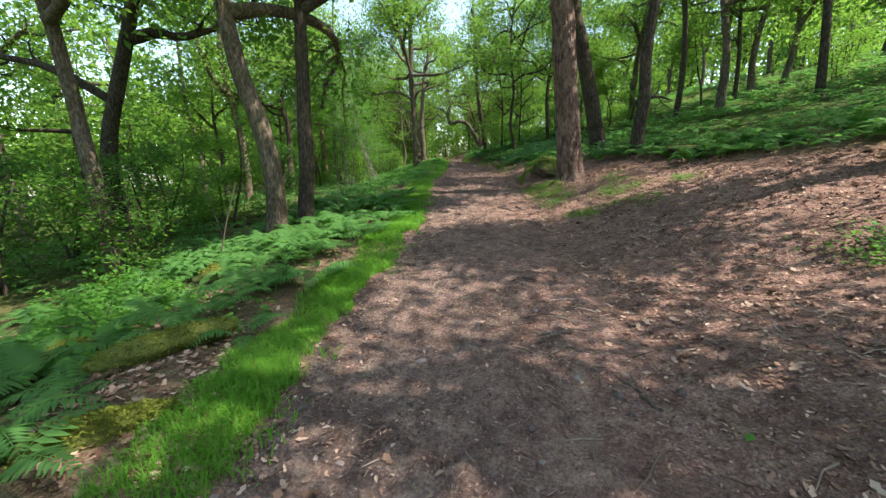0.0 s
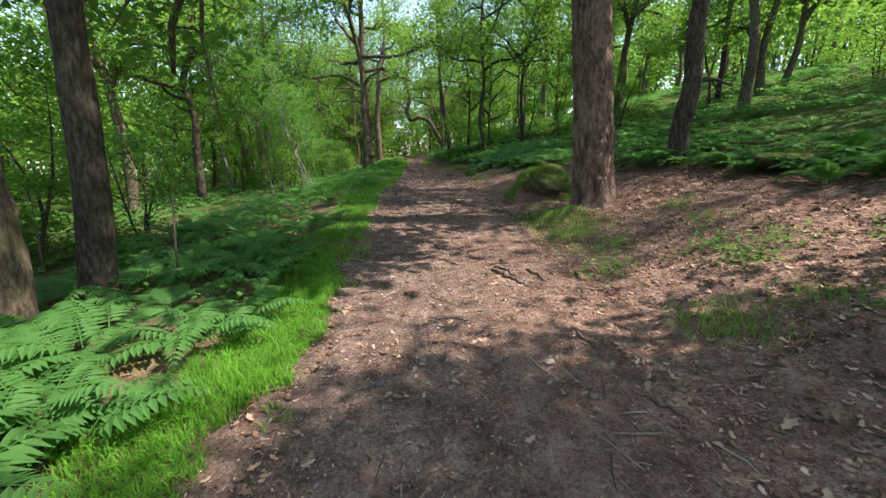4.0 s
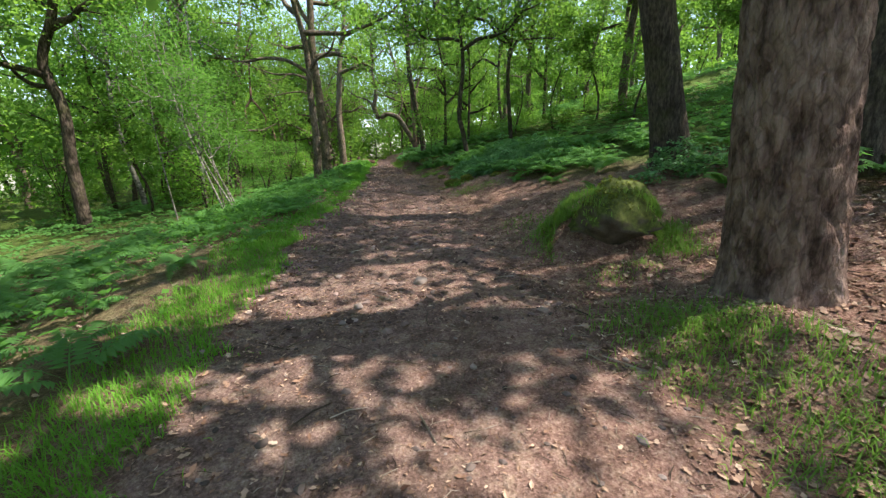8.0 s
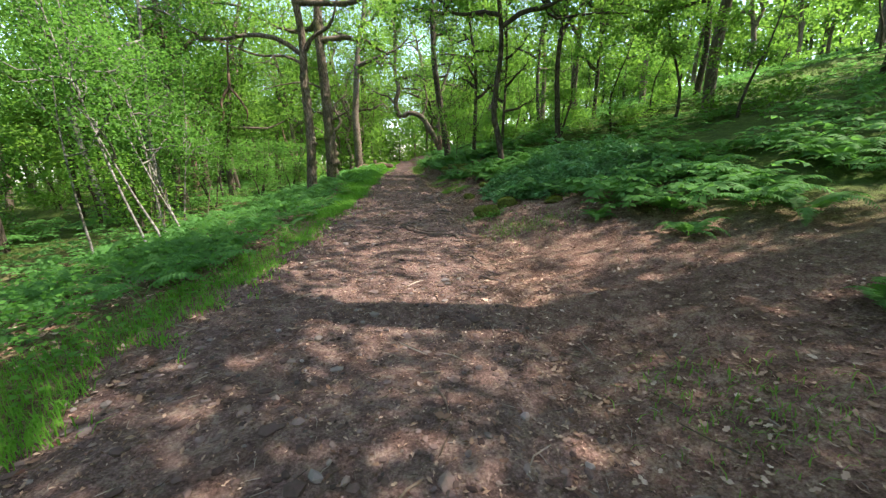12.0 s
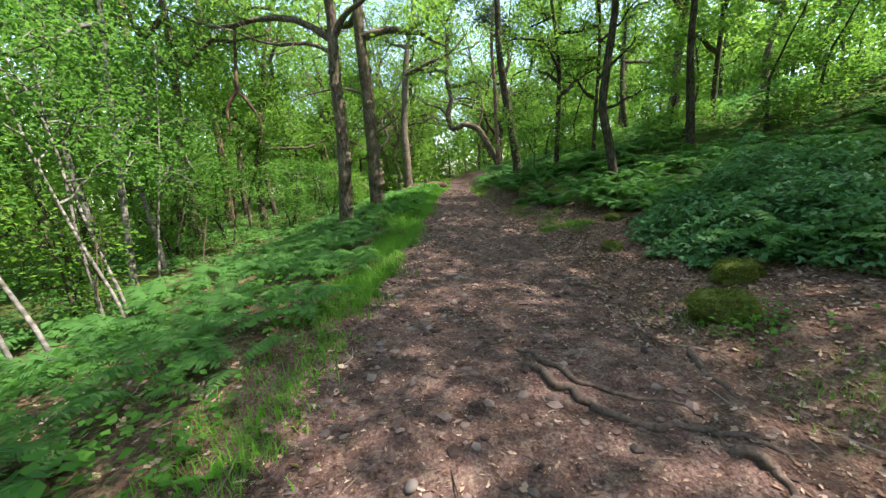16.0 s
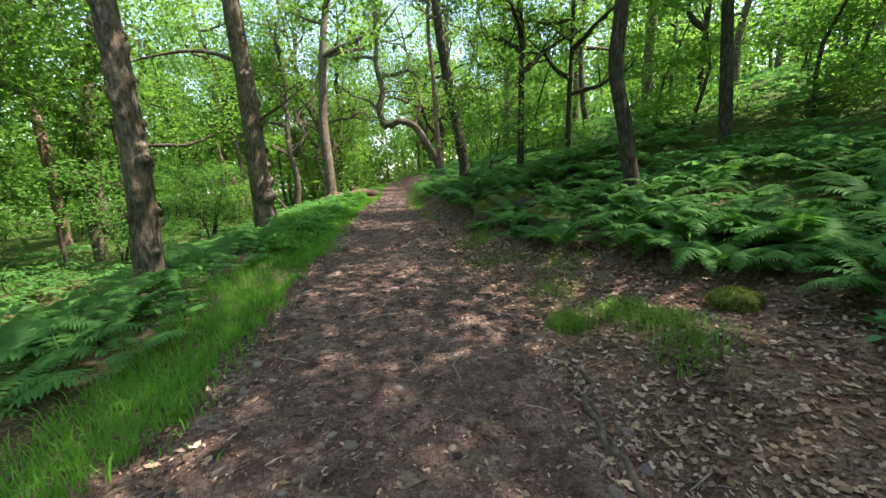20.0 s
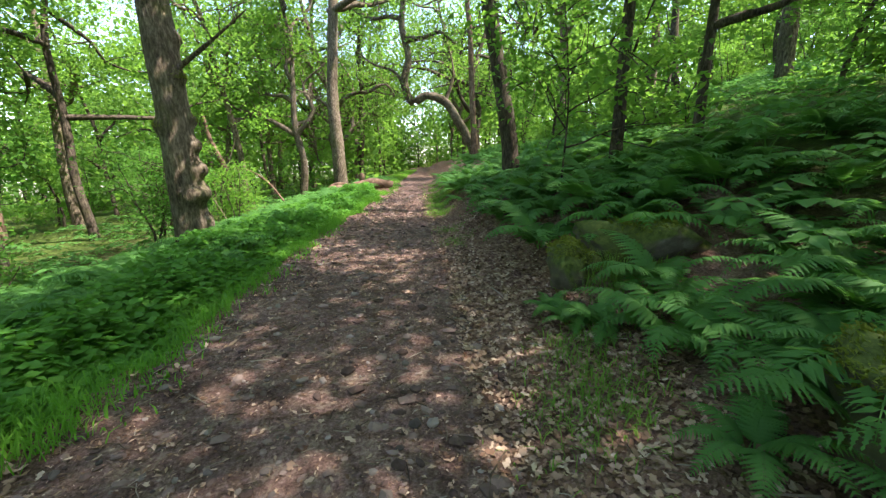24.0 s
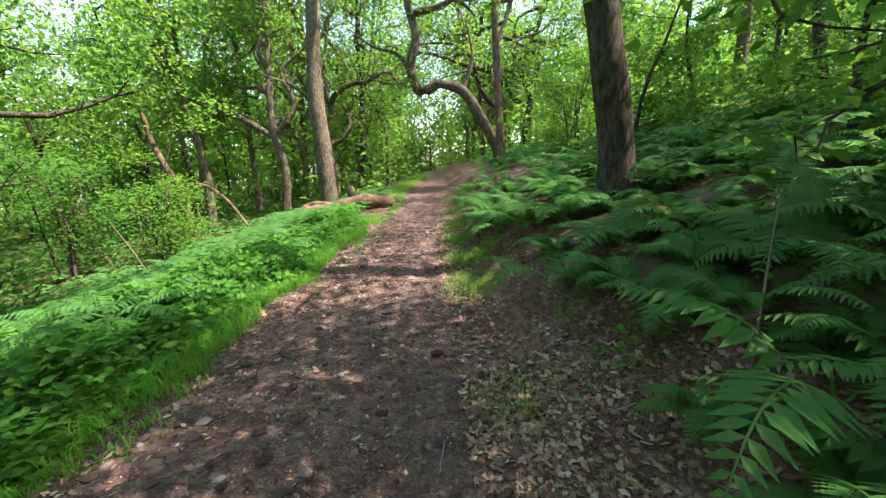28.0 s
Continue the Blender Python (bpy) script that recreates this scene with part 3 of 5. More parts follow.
tree(-5.9, 25.7, 0.15, 10, [(2.2, 0.1, 0), (5, 0.3, 0)], name="birch_tree", label="thin pale-barked birch on the bank", seed=19, bark=M_BIRCHBARK, leafmat=M_BIRCH, first=0.3, spread=1.8, leaves=3600, leaf=0.10, rise=-0.02)
tree(-6.5, 27.4, 0.13, 9, [(2.0, -0.25, 0), (4.4, -0.7, 0)], name="birch_tree", label="thin leaning birch with pale stem", seed=20, bark=M_BIRCHBARK, leafmat=M_BIRCH, first=0.3, spread=1.8, leaves=3400, leaf=0.10, rise=-0.02)
tree(-10.0, 29.5, 0.25, 11, [(2.6, -0.4, 0), (5.2, -0.55, 0)], name="birch_tree", label="grey birch below the path", seed=21, bark=M_BIRCHBARK, leafmat=M_BIRCH, first=0.35, spread=2.4, leaves=4200, leaf=0.11)
tree(-1.95, 28.1, 0.36, 12, [(1.9, 0.08, 0), (3.8, 0.03, 0), (5.2, 0.05, 0)], label="knobbly upright oak at the path's edge", seed=22, first=0.52, spread=6.0, leaves=8500, n_limbs=9,
     knobs=pi_knobs(krng, 40, 0.4, 4.8, 0.06), rough=0.05, seg=44, rows=170,
     limbs=[([(0.0, 0, 4.6), (-0.7, 0, 5.05), (-1.6, 0.1, 5.2), (-2.7, 0, 5.0), (-4.2, 0.1, 5.6)], 0.09), ([(0, 0, 4.3), (-0.4, -0.05, 4.5), (-1.3, -0.2, 4.5), (-2.6, -0.3, 4.95)], 0.06),
            ([(0.05, 0, 4.6), (0.4, -0.1, 5.1), (1.0, -0.3, 5.4), (1.4, -0.5, 6.3)], 0.09)])
BURRS = [(0.85, 4.9, 0.08, 0.27), (1.36, 3.9, 0.09, 0.22), (1.42, 4.7, 0.11, 0.22), (1.8, 4.9, 0.12, 0.18), (2.2, 4.7, 0.10, 0.16), (2.6, 5.1, 0.09, 0.15), (2.5, 2.2, 0.08, 0.18), (3.25, 4.4, 0.07, 0.15), (3.85, 4.9, 0.08, 0.15), (4.45, 3.3, 0.07, 0.14)]
burr_oak = tree(-2.22, 33.85, 0.56, 13, [(2.2, 0.0, 0), (4.6, -0.08, 0), (7, -0.2, 0)], label="old oak with mossy burrs on its trunk", seed=23, first=0.5, spread=5.0, leaves=5200, n_limbs=8, seg=64, rows=190, rough=0.045, flare=0.25, top=0.5,
     knobs=BURRS, limbs=[([(0.1, 0, 3.0), (0.8, -0.2, 3.35), (1.5, -0.3, 3.8)], 0.05), ([(0, 0, 4.4), (-0.8, -0.1, 4.7), (-2.0, -0.2, 4.6), (-3.0, -0.3, 4.3)], 0.07)])


def burr_moss():
    """Moss grown over the upper faces of the burrs."""
    r = np.random.default_rng(24)
    C, out = [], []
    for kz, kt, ks, kr in BURRS[:8]:
        n = 420
        th, q = r.normal(kt, kr * 2.2, n), kz + np.abs(r.normal(0.0, kr * 0.5, n)) - 0.02
        bulge = 0.28 * (1 - 0.04 * q) + ks * np.exp(-((((th - kt) * 0.28 / kr) ** 2 + ((q - kz) / kr / 0.7) ** 2) ** 1.6))
        d = np.stack([-np.sin(th) - 0.13 * np.cos(th), np.cos(th) - 0.13 * np.sin(th), np.zeros(n)], 1)
        C.append(np.stack([np.zeros(n), np.zeros(n), q - 0.35], 1) + d * (bulge - 0.012)[:, None])
        out.append(d + np.array([0, 0, 0.4]))
    part("moss", *blades(np.concatenate(C), 0.02, r, 0.4, 0.2, 0.1, np.concatenate(out)), M_TUFT, burr_oak)


burr_moss()
tree(-2.2, 46.0, 0.66, 16, [(2.4, -0.05, 0), (4.4, -0.1, 0), (6.2, 0.05, 0), (9.5, 0.4, 0)], label="tall smooth grey oak beside a fallen log", seed=24, first=0.5,
     limbs=[([(0, 0, 7.8), (1.0, -0.3, 8.2), (2.4, -0.8, 8.6), (3.4, -1, 9.0), (4.4, -1.2, 10)], 0.17), ([(0, 0, 3.6), (-0.8, -0.1, 4.3), (-1.8, -0.3, 4.7)], 0.09)])
tree(3.86, 36.0, 0.40, 14, [(0.8, -0.06, 0), (2.0, -0.25, 0), (3.7, -0.55, 0), (5.3, -0.75, 0)], label="leaning oak with a mossy foot above the path", seed=25, first=0.5, bark=M_DARKBARK, flare=0.7, seg=36, rows=90)
tree(5.05, 28.2, 0.24, 11, [(1.0, -0.15, 0), (1.9, -0.35, 0), (2.7, -0.3, 0), (4, -0.15, 0)], label="young leaning oak among bracken", seed=26, bark=M_DARKBARK, first=0.45, spread=6.2, leaves=9000, n_limbs=12)
tree(7.65, 29.4, 0.24, 11, [(1.5, -0.1, 0), (3, -0.2, 0)], label="slim dark oak on the slope", seed=27, bark=M_DARKBARK, first=0.38, spread=5.0, leaves=8000, n_limbs=10)
tree(4.8, 32.9, 0.2, 9, [(1.2, 0.02, 0), (4, 0.02, 0)], name="beech_tree", label="young beech with level leafy sprays", seed=28, bark=M_DARKBARK, leafmat=M_BEECH, first=0.3, spread=2.1, leaves=4600, leaf=0.11, n_limbs=14, rise=0.0, cluster=0.36, wander=0.15)
tree(6.3, 33.3, 0.17, 8, [(1.2, 0.02, 0), (4, 0.1, 0)], name="beech_tree", label="young beech with level leafy sprays", seed=29, bark=M_DARKBARK, leafmat=M_BEECH, first=0.25, spread=2.1, leaves=4400, leaf=0.11, n_limbs=13, rise=0.0, cluster=0.36, wander=0.15)
tree(3.9, 32.65, 0.036, 3.2, [(1.2, 0.05, 0)], name="beech_sapling", label="slender beech sapling with drooping level sprays", seed=36, bark=M_DARKBARK, leafmat=M_BEECH, first=0.25, spread=1.5, leaves=1700, leaf=0.11, n_limbs=12, rise=-0.03, cluster=0.26, wander=0.15, seg=8, rows=16, coarse=True, sub=5)
# far end
tree(4.75, 50.5, 0.6, 14, [(2.0, -0.9, 0), (3.3, -1.85, 0), (3.55, -2.8, 0), (3.2, -3.5, 0), (4.3, -4.0, 0), (5.4, -3.7, 0), (7, -4.0, 0)], label="mossy oak whose stem bends over the path", seed=30, first=0.55, top=0.2, rows=70,
     limbs=[([(-3.7, 0, 3.3), (-4.6, 0.1, 4.9), (-5.6, 0, 5.2), (-6.6, 0.2, 6.0)], 0.13), ([(-1.7, 0, 3.2), (-1.2, 0.3, 4.6), (-1.5, 0.4, 6.5)], 0.12)])
tree(4.6, 49.3, 0.4, 16, [(3, -0.12, 0), (6.5, -0.25, 0)], name="pine_tree", label="slim red-barked pine at the path's edge", seed=31, bark=M_REDBARK, leafmat=M_NEEDLE, first=0.6, spread=2.5, leaves=3000, leaf=0.2)
tree(-4.7, 48.2, 0.42, 11, [(2.2, 0.15, 0), (3.6, -0.1, 0)], label="twisted forking oak below the path", seed=32, first=0.35, wander=0.42,
     limbs=[([(-0.1, 0, 3.4), (-1.6, 0, 4.3), (-3.4, 0.2, 5.0), (-4.2, 0, 6.8)], 0.14), ([(0, 0, 3.5), (0.9, 0, 4.6), (0.4, 0.2, 5.8), (1.6, 0.1, 6.8)], 0.15)])
tree(-11.6, 39.5, 0.45, 14, [(3.5, 0, 0), (7, -0.2, 0)], name="pine_tree", label="tall pine with reddish crooked upper limbs", seed=33, bark=M_REDBARK, leafmat=M_NEEDLE, first=0.5, spread=3.6, leaves=5000, leaf=0.2, wander=0.42)

# thin stems in a clump on the bank
for x, y, dx, h, sd in ((-4.1, 23.4, -0.30, 6.0, 91), (-4.3, 23.2, -0.12, 5.5, 92), (-3.9, 23.1, -0.42, 4.8, 93), (-3.5, 21.7, -0.45, 5.0, 94), (-3.7, 21.5, -0.30, 5.6, 95), (-4.9, 25.1, 0.15, 5.0, 96), (-5.4, 22.4, -0.1, 6.0, 97)):
    tree(x, y, 0.055, h, [(1.2, dx * 1.0, 0), (2.6, dx * 2.3, 0.1)], name="birch_sapling", label="thin pale birch stem leaning out from the bank", seed=sd, bark=M_BIRCHBARK, leafmat=M_BIRCH, n_limbs=6, first=0.4, spread=1.2, leaves=1500, leaf=0.075, seg=8, rows=20, sub=3, coarse=True, cluster=0.35, group="birch saplings")

# leaning dead stem with its broken branch
def dead_stem():
    root = tagged(new("dead_tree"), "bare reddish dead trunk leaning among ferns", "dead tree")
    root.location = (-6.6, 45, gz(-6.6, 45))
    rng = np.random.default_rng(3)
    part("trunk", *tube(spline([(0, 0, -0.2), (-0.4, 0, 1.9), (-0.95, 0, 3.4), (-1.1, 0, 4.3)], 24), np.linspace(0.2, 0.06, 24) * (1 + 0.1 * rng.normal(size=24)), 10), M_DEADWOOD, root)
    part("branch", *tube(spline([(-0.4, 0, 1.9), (0.6, -0.3, 1.95), (1.6, -0.8, 1.5), (2.6, -1.4, 0.5)], 20), np.linspace(0.07, 0.035, 20), 7), M_DEADWOOD, root)


dead_stem()

# oaks of the wood on either side: a few kinds, repeated
KINDS = [
    tree(0, 0, 0.38, 13, [(2, 0.15, 0), (4, -0.1, 0.1)], label="woodland oak among ferns", seed=41, at_origin=True, leaves=8200, leaf=0.155, cluster=0.62, seg=12, rows=26, group="woodland oaks", coarse=True, first=0.3, spread=4.6, wander=0.38, sub=5),
    tree(0, 0, 0.30, 12, [(2, -0.25, 0), (4, -0.3, 0.1)], label="woodland oak among ferns", seed=42, at_origin=True, leaves=8200, leaf=0.155, cluster=0.62, seg=12, rows=26, group="woodland oaks", coarse=True, first=0.3, spread=4.6, wander=0.38, bark=M_DARKBARK, sub=5),
    tree(0, 0, 0.46, 14, [(2.5, 0.05, 0), (5, 0.3, 0.2)], label="woodland oak among ferns", seed=43, at_origin=True, leaves=8600, leaf=0.155, cluster=0.65, seg=12, rows=26, group="woodland oaks", coarse=True, first=0.32, spread=4.4, wander=0.4, sub=5),
    tree(0, 0, 0.24, 11, [(2, 0.05, 0), (5, 0.1, 0.2)], label="slender woodland tree among ferns", seed=44, at_origin=True, leaves=7000, leaf=0.14, cluster=0.55, seg=10, rows=24, group="woodland oaks", coarse=True, first=0.22, spread=2.8, bark=M_DARKBARK, sub=5),
]
CROOKED = [
    tree(0, 0, 0.42, 15, [(1.6, 0.25, 0.1), (3.2, -0.15, 0.2), (4.8, 0.35, -0.1), (6.4, -0.1, 0.1)], label="crooked oak with winding limbs beside the path", seed=s, at_origin=True, leaves=7200, leaf=0.19, cluster=0.55, seg=12, rows=30,
         group="crooked oaks", first=0.2, spread=6.6, wander=0.42, rise=0.07, bark=b, sub=7, n_limbs=13)
    for s, b in ((141, M_DARKBARK), (144, M_OAKBARK))]
FAR_KINDS = [
    tree(0, 0, 0.36, 13, [(2, 0.15, 0), (4, -0.1, 0.1)], label="distant woodland oak among green undergrowth", seed=45, at_origin=True, leaves=1600, leaf=0.39, cluster=0.75, seg=8, rows=14, group="distant oaks", coarse=True, first=0.2, spread=4, wander=0.38, sub=3),
    tree(0, 0, 0.28, 12, [(2, -0.25, 0), (4, -0.3, 0.1)], label="distant woodland oak among green undergrowth", seed=46, at_origin=True, leaves=1600, leaf=0.39, cluster=0.75, seg=8, rows=14, group="distant oaks", coarse=True, first=0.2, wander=0.38, bark=M_DARKBARK, sub=3),
]
placed = [(4.4, 1.4), (6.4, 5.3), (11.4, 20.0), (-3.9, 8.95), (-3.45, 9.6), (-7.2, 8.2), (-9.6, 11.7), (3.72, 11.68), (6.15, 16.0), (6.3, 13.1), (-9.4, 24.6), (-5.9, 25.7), (-6.5, 27.4), (-10, 29.5), (-1.95, 28.1), (-2.22, 33.85), (-2.2, 46),
          (3.86, 36.0), (5.05, 28.2), (7.65, 29.4), (4.8, 32.9), (6.3, 33.3), (4.75, 50.5), (4.6, 49.3), (-4.7, 48.2), (-11.6, 39.5), (-6.6, 45)]
FIXED = [(-7.5, 47.5), (-9.5, 40.5), (-10.8, 34.5), (-13, 52), (-8.2, 31.6), (14.9, 31.4), (13.0, 28.2), (15.4, 21.8), (16.8, 22.6), (17.5, 26), (20.6, 25.2), (12, 35.5), (17.5, 40), (11, 41.5), (12.0, 38.3), (-13, 23.5), (-15.2, 14), (-16, 17.5),
         (-11, 22.2), (-12.8, 32), (-8, 36), (-14, 36), (-17, 28), (-3.8, 53), (-3.0, 58), (-4.4, 63), (5.6, 56), (5.2, 62), (6.4, 67), (-3.2, 70), (8.5, 47), (10.5, 53), (-8.5, 54), (-9, 62), (13, 47),
         # (7.4, 0.75) is an added tree out of view that shades the first metres
         (7.4, 0.75), (12.4, 18.4), (13.2, 14.5), (15.6, 7.2), (-6.5, 57), (-7, 66), (-11, 60), (8, 60), (9.5, 66), (12, 58), (-5.8, 74), (7.5, 72), (-15, 63), (-9, 79), (10, 80), (13, 70), (-17, 56), (-20, 62), (14.5, 11.5), (-13, 44), (-16, 50), (-10.5, 52.5), (-19, 42), (-14, 57), (-22, 48), (-12, 65), (5.5, -5), (-5, -4), (24, 23), (19, 15), (-3.4, 76), (4.9, 74), (-5.5, 82), (6, 80), (0.5, 90), (3.5, 93), (-2, 95), (-8, 72), (9, 76), (-4.2, 88), (6.5, 87)]
rng = np.random.default_rng(77)
spots = list(FIXED)
tries = 0
while len(spots) < len(FIXED) + 105 and tries < 9000:
    tries += 1
    x, y = rng.uniform(-48, 44), rng.uniform(-14, 92)
    c = float(left_edge(y) + right_edge(y)) / 2
    if abs(x - c) < (11 if y < 45 else 4.5) or (8 < x < 30 and y < 30):
        continue
    if min(math.hypot(x - a, y - b) for a, b in placed + spots) < 4.2:
        continue
    spots.append((x, y))
first_done = set()
for k, (x, y) in enumerate(spots):
    m = Matrix.LocRotScale((x, y, gz(x, y) - 0.05), Euler((rng.normal(0, 0.03), rng.normal(0, 0.03), rng.uniform(0, 6.28))), None)
    off = abs(x - 1.0) > 17 or y > 66 or y < -8
    src = FAR_KINDS[k % 2] if off else CROOKED[k % 2] if abs(x - 1.2) < 8 and 50 < y < 67 else KINDS[k % 4]
    if src.name in first_done:
        copy_thing(src, m)
    else:
        src.matrix_basis = m
        first_done.add(src.name)
    placed.append((x, y))


# ---- understorey ----
def sapling(seed, h, spread, leaves, leaf, label, leafmat, name="sapling", stems=1, first=0.15, limbs=7, lean=0.1):
    rng = np.random.default_rng(seed)
    root = tagged(new(name), label, name.replace("_", " "), name.replace("_", " ") + "s")
    tips = []
    for s in range(stems):
        a = rng.uniform(0, 6.28)
        line = crook(rng, (0.08 * s * math.cos(a), 0.08 * s * math.sin(a), -0.15), (lean * math.cos(a), lean * math.sin(a), 1), h * rng.uniform(0.8, 1.0), 9, 0.10, 0.05)
        part("stem", *tube(line, np.linspace(0.010 * h + 0.008, 0.006, 9), 6), M_BIRCHBARK if name == "thicket_stem" else M_DARKBARK, root)
        for k in range(limbs):
            p = line[int(rng.uniform(first, 0.97) * 8)]
            b = rng.uniform(0, 6.28)
            c, tp = limb_mesh(rng, crook(rng, p, (math.cos(b), math.sin(b), 0.35), spread * rng.uniform(0.5, 1.1), 5, 0.18, 0.0), 0.012, 3, spread * 0.4, 4, coarse=True)
            tips += tp
            part("branch", *join(c), M_DARKBARK, root)
    tips = np.array(tips)
    C = tips[rng.integers(0, len(tips), leaves)] + rng.normal(0, 1, (leaves, 3)) * np.array([0.24, 0.24, 0.10])
    part("leaves", *blades(C, leaf, rng, 0.6, 1.2), leafmat, root)
    return root


SAPS = [sapling(61, 4.5, 1.5, 2600, 0.115, "leafy young beech in the understorey", M_BEECH), sapling(62, 3.4, 1.3, 2400, 0.10, "leafy hazel bush in the understorey", M_BIRCH, "bush", 3, 0.15, 5),
        sapling(63, 5.5, 1.6, 2400, 0.12, "thin young oak in the understorey", M_OAK, "sapling", 1, 0.3), sapling(64, 2.4, 1.0, 2000, 0.09, "low leafy bush among ferns", M_BEECH, "bush", 3, 0.05, 5)]
FIX_S = [(8.6, 31.5, 0), (6.6, 36.2, 0), (8.0, 37.6, 0), (6.2, 40.5, 0), (11.2, 27.5, 2), (5.9, 43.5, 3), (10.2, 30, 0), (11.5, 25, 0), (9.8, 34.5, 0), (-5.0, 23.6, 3),
         (-6.6, 30.5, 1), (-5.6, 33.2, 1), (-7.8, 34.5, 2), (-5.2, 37.2, 1), (-6.8, 40.5, 1), (-8.5, 27, 2), (-4.8, 41, 3), (-9, 43, 1), (-5.5, 51, 1), (6.4, 45.5, 0), (7.5, 50, 0), (-11, 26, 1), (7.9, 41, 0),
         (-6.2, 7.5, 3), (-7.5, 10.2, 1), (-8.8, 7.4, 1), (-7.2, 13.2, 0), (-9.5, 9.6, 1), (-6.6, 15.6, 1), (-8.6, 15.0, 0), (-10.5, 13.4, 1), (-8.0, 5.4, 3), (-10.2, 6.6, 0)]
k = 0
spots = list(FIX_S)
tries = 0
while len(spots) < len(FIX_S) + 120 and tries < 6000:
    tries += 1
    x, y = rng.uniform(-34, 30), rng.uniform(2, 85)
    c = float(left_edge(y) + right_edge(y)) / 2
    if x > 0 and (x - c < (12 if y < 24 else 6.5) or (y < 30 and rng.uniform() < 0.7)) or x < 0 and c - x < (11 if y < 16 else 7 if y < 45 else 4):
        continue
    if min(math.hypot(x - a, y - b) for a, b in placed + [s[:2] for s in spots]) < 1.5:
        continue
    spots.append((x, y, int(rng.integers(0, 4))))
used = set()
for x, y, kind in spots:
    m = Matrix.LocRotScale((x, y, gz(x, y) - 0.03), Euler((0, 0, rng.uniform(0, 6.28))), None)
    if kind in used:
        copy_thing(SAPS[kind], m)
    else:
        SAPS[kind].matrix_basis = m
        used.add(kind)


def far_woods():
    """The wood beyond, too far off to tell its trees apart."""
    r2 = np.random.default_rng(9)
    chunks, stems = [], []
    for k in range(560):
        a = r2.uniform(0, 2 * np.pi)
        R = 52 + 75 * r2.uniform() ** 1.3
        x, y = R * math.cos(a), 30 + R * math.sin(a)
        if abs(x - 1.8) < 3.2 and y < 96:
            continue
        z = gz(x, y)
        near = R < 80
        stems.append(tube([(x, y, z - 0.3), (x + r2.normal(0, 0.5), y, z + 5), (x + r2.normal(0, 1), y, z + 11)], [0.22, 0.16, 0.06], 6))
        n = 260 if near else 110
        c = np.array([x, y, z + 7.0])
        C = c + unit(r2.normal(0, 1, (n, 3))) * np.array([3.4, 3.4, 7.4]) * r2.uniform(0.35, 1, (n, 1))
        C[:, 2] = np.maximum(C[:, 2], z + 0.2)
        chunks.append(blades(C, 0.6 if near else 1.2, r2, 0.7, 0.5))
    n = 26000
    y = r2.uniform(48, 100, n)
    x = 1.8 + np.sign(r2.normal(size=n)) * r2.uniform(2.6, 42, n)
    x[y > 88] = r2.uniform(-30, 30, (y > 88).sum())
    h = r2.beta(1, 1.6, n) * np.interp(np.abs(x - 1.8), [2.5, 8], [2.5, 7])
    keep = vn(x * 0.35, y * 0.35, 12) + 0.4 * vn(x * 1.1, h * 1.1 + y, 13) > -0.1
    C = np.stack([x, y, ground_z(x, y) + h], 1)[keep]
    chunks.append(blades(C, 0.42, r2, 0.65, 0.8))
    n = 64000
    y, x = r2.uniform(-12, 95, n), -13 - 36 * r2.uniform(size=n) ** 1.2
    h = r2.beta(1.0, 1.1, n) * 24
    keep = vn(x * 0.3, y * 0.3, 14) + 0.4 * vn(x * 1.1, h * 1.1 + y, 13) > -0.5
    chunks.append(blades(np.stack([x, y, ground_z(x, y) + h], 1)[keep], 0.36, r2, 0.65, 0.8))
    n = 22000
    x, y = r2.normal(1.5, 9, n), r2.uniform(78, 99, n)
    h = r2.beta(1.1, 1.1, n) * 24
    low = np.arange(n) < 5000
    x[low], y[low], h[low] = r2.uniform(-7, 10, 5000), r2.uniform(93, 99, 5000), 5.0 * r2.uniform(size=5000) ** 1.3
    keep = low | (vn(x * 0.5, h * 0.5 + y * 0.2, 15) + 0.5 * vn(x * 1.3, h * 1.3, 16) > -0.35)
    chunks.append(blades(np.stack([x, y, ground_z(x, y) + h], 1)[keep], 0.42, r2, 0.65, 0.8))
    tagged(part("far_woods", *join(chunks), M_OAK, None), "green crowns of the distant wood", "woods", "", "stuff")
    tagged(part("far_trunks", *join(stems), M_DARKBARK, None), "dark trunks of the distant wood", "woods", "", "stuff")


far_woods()


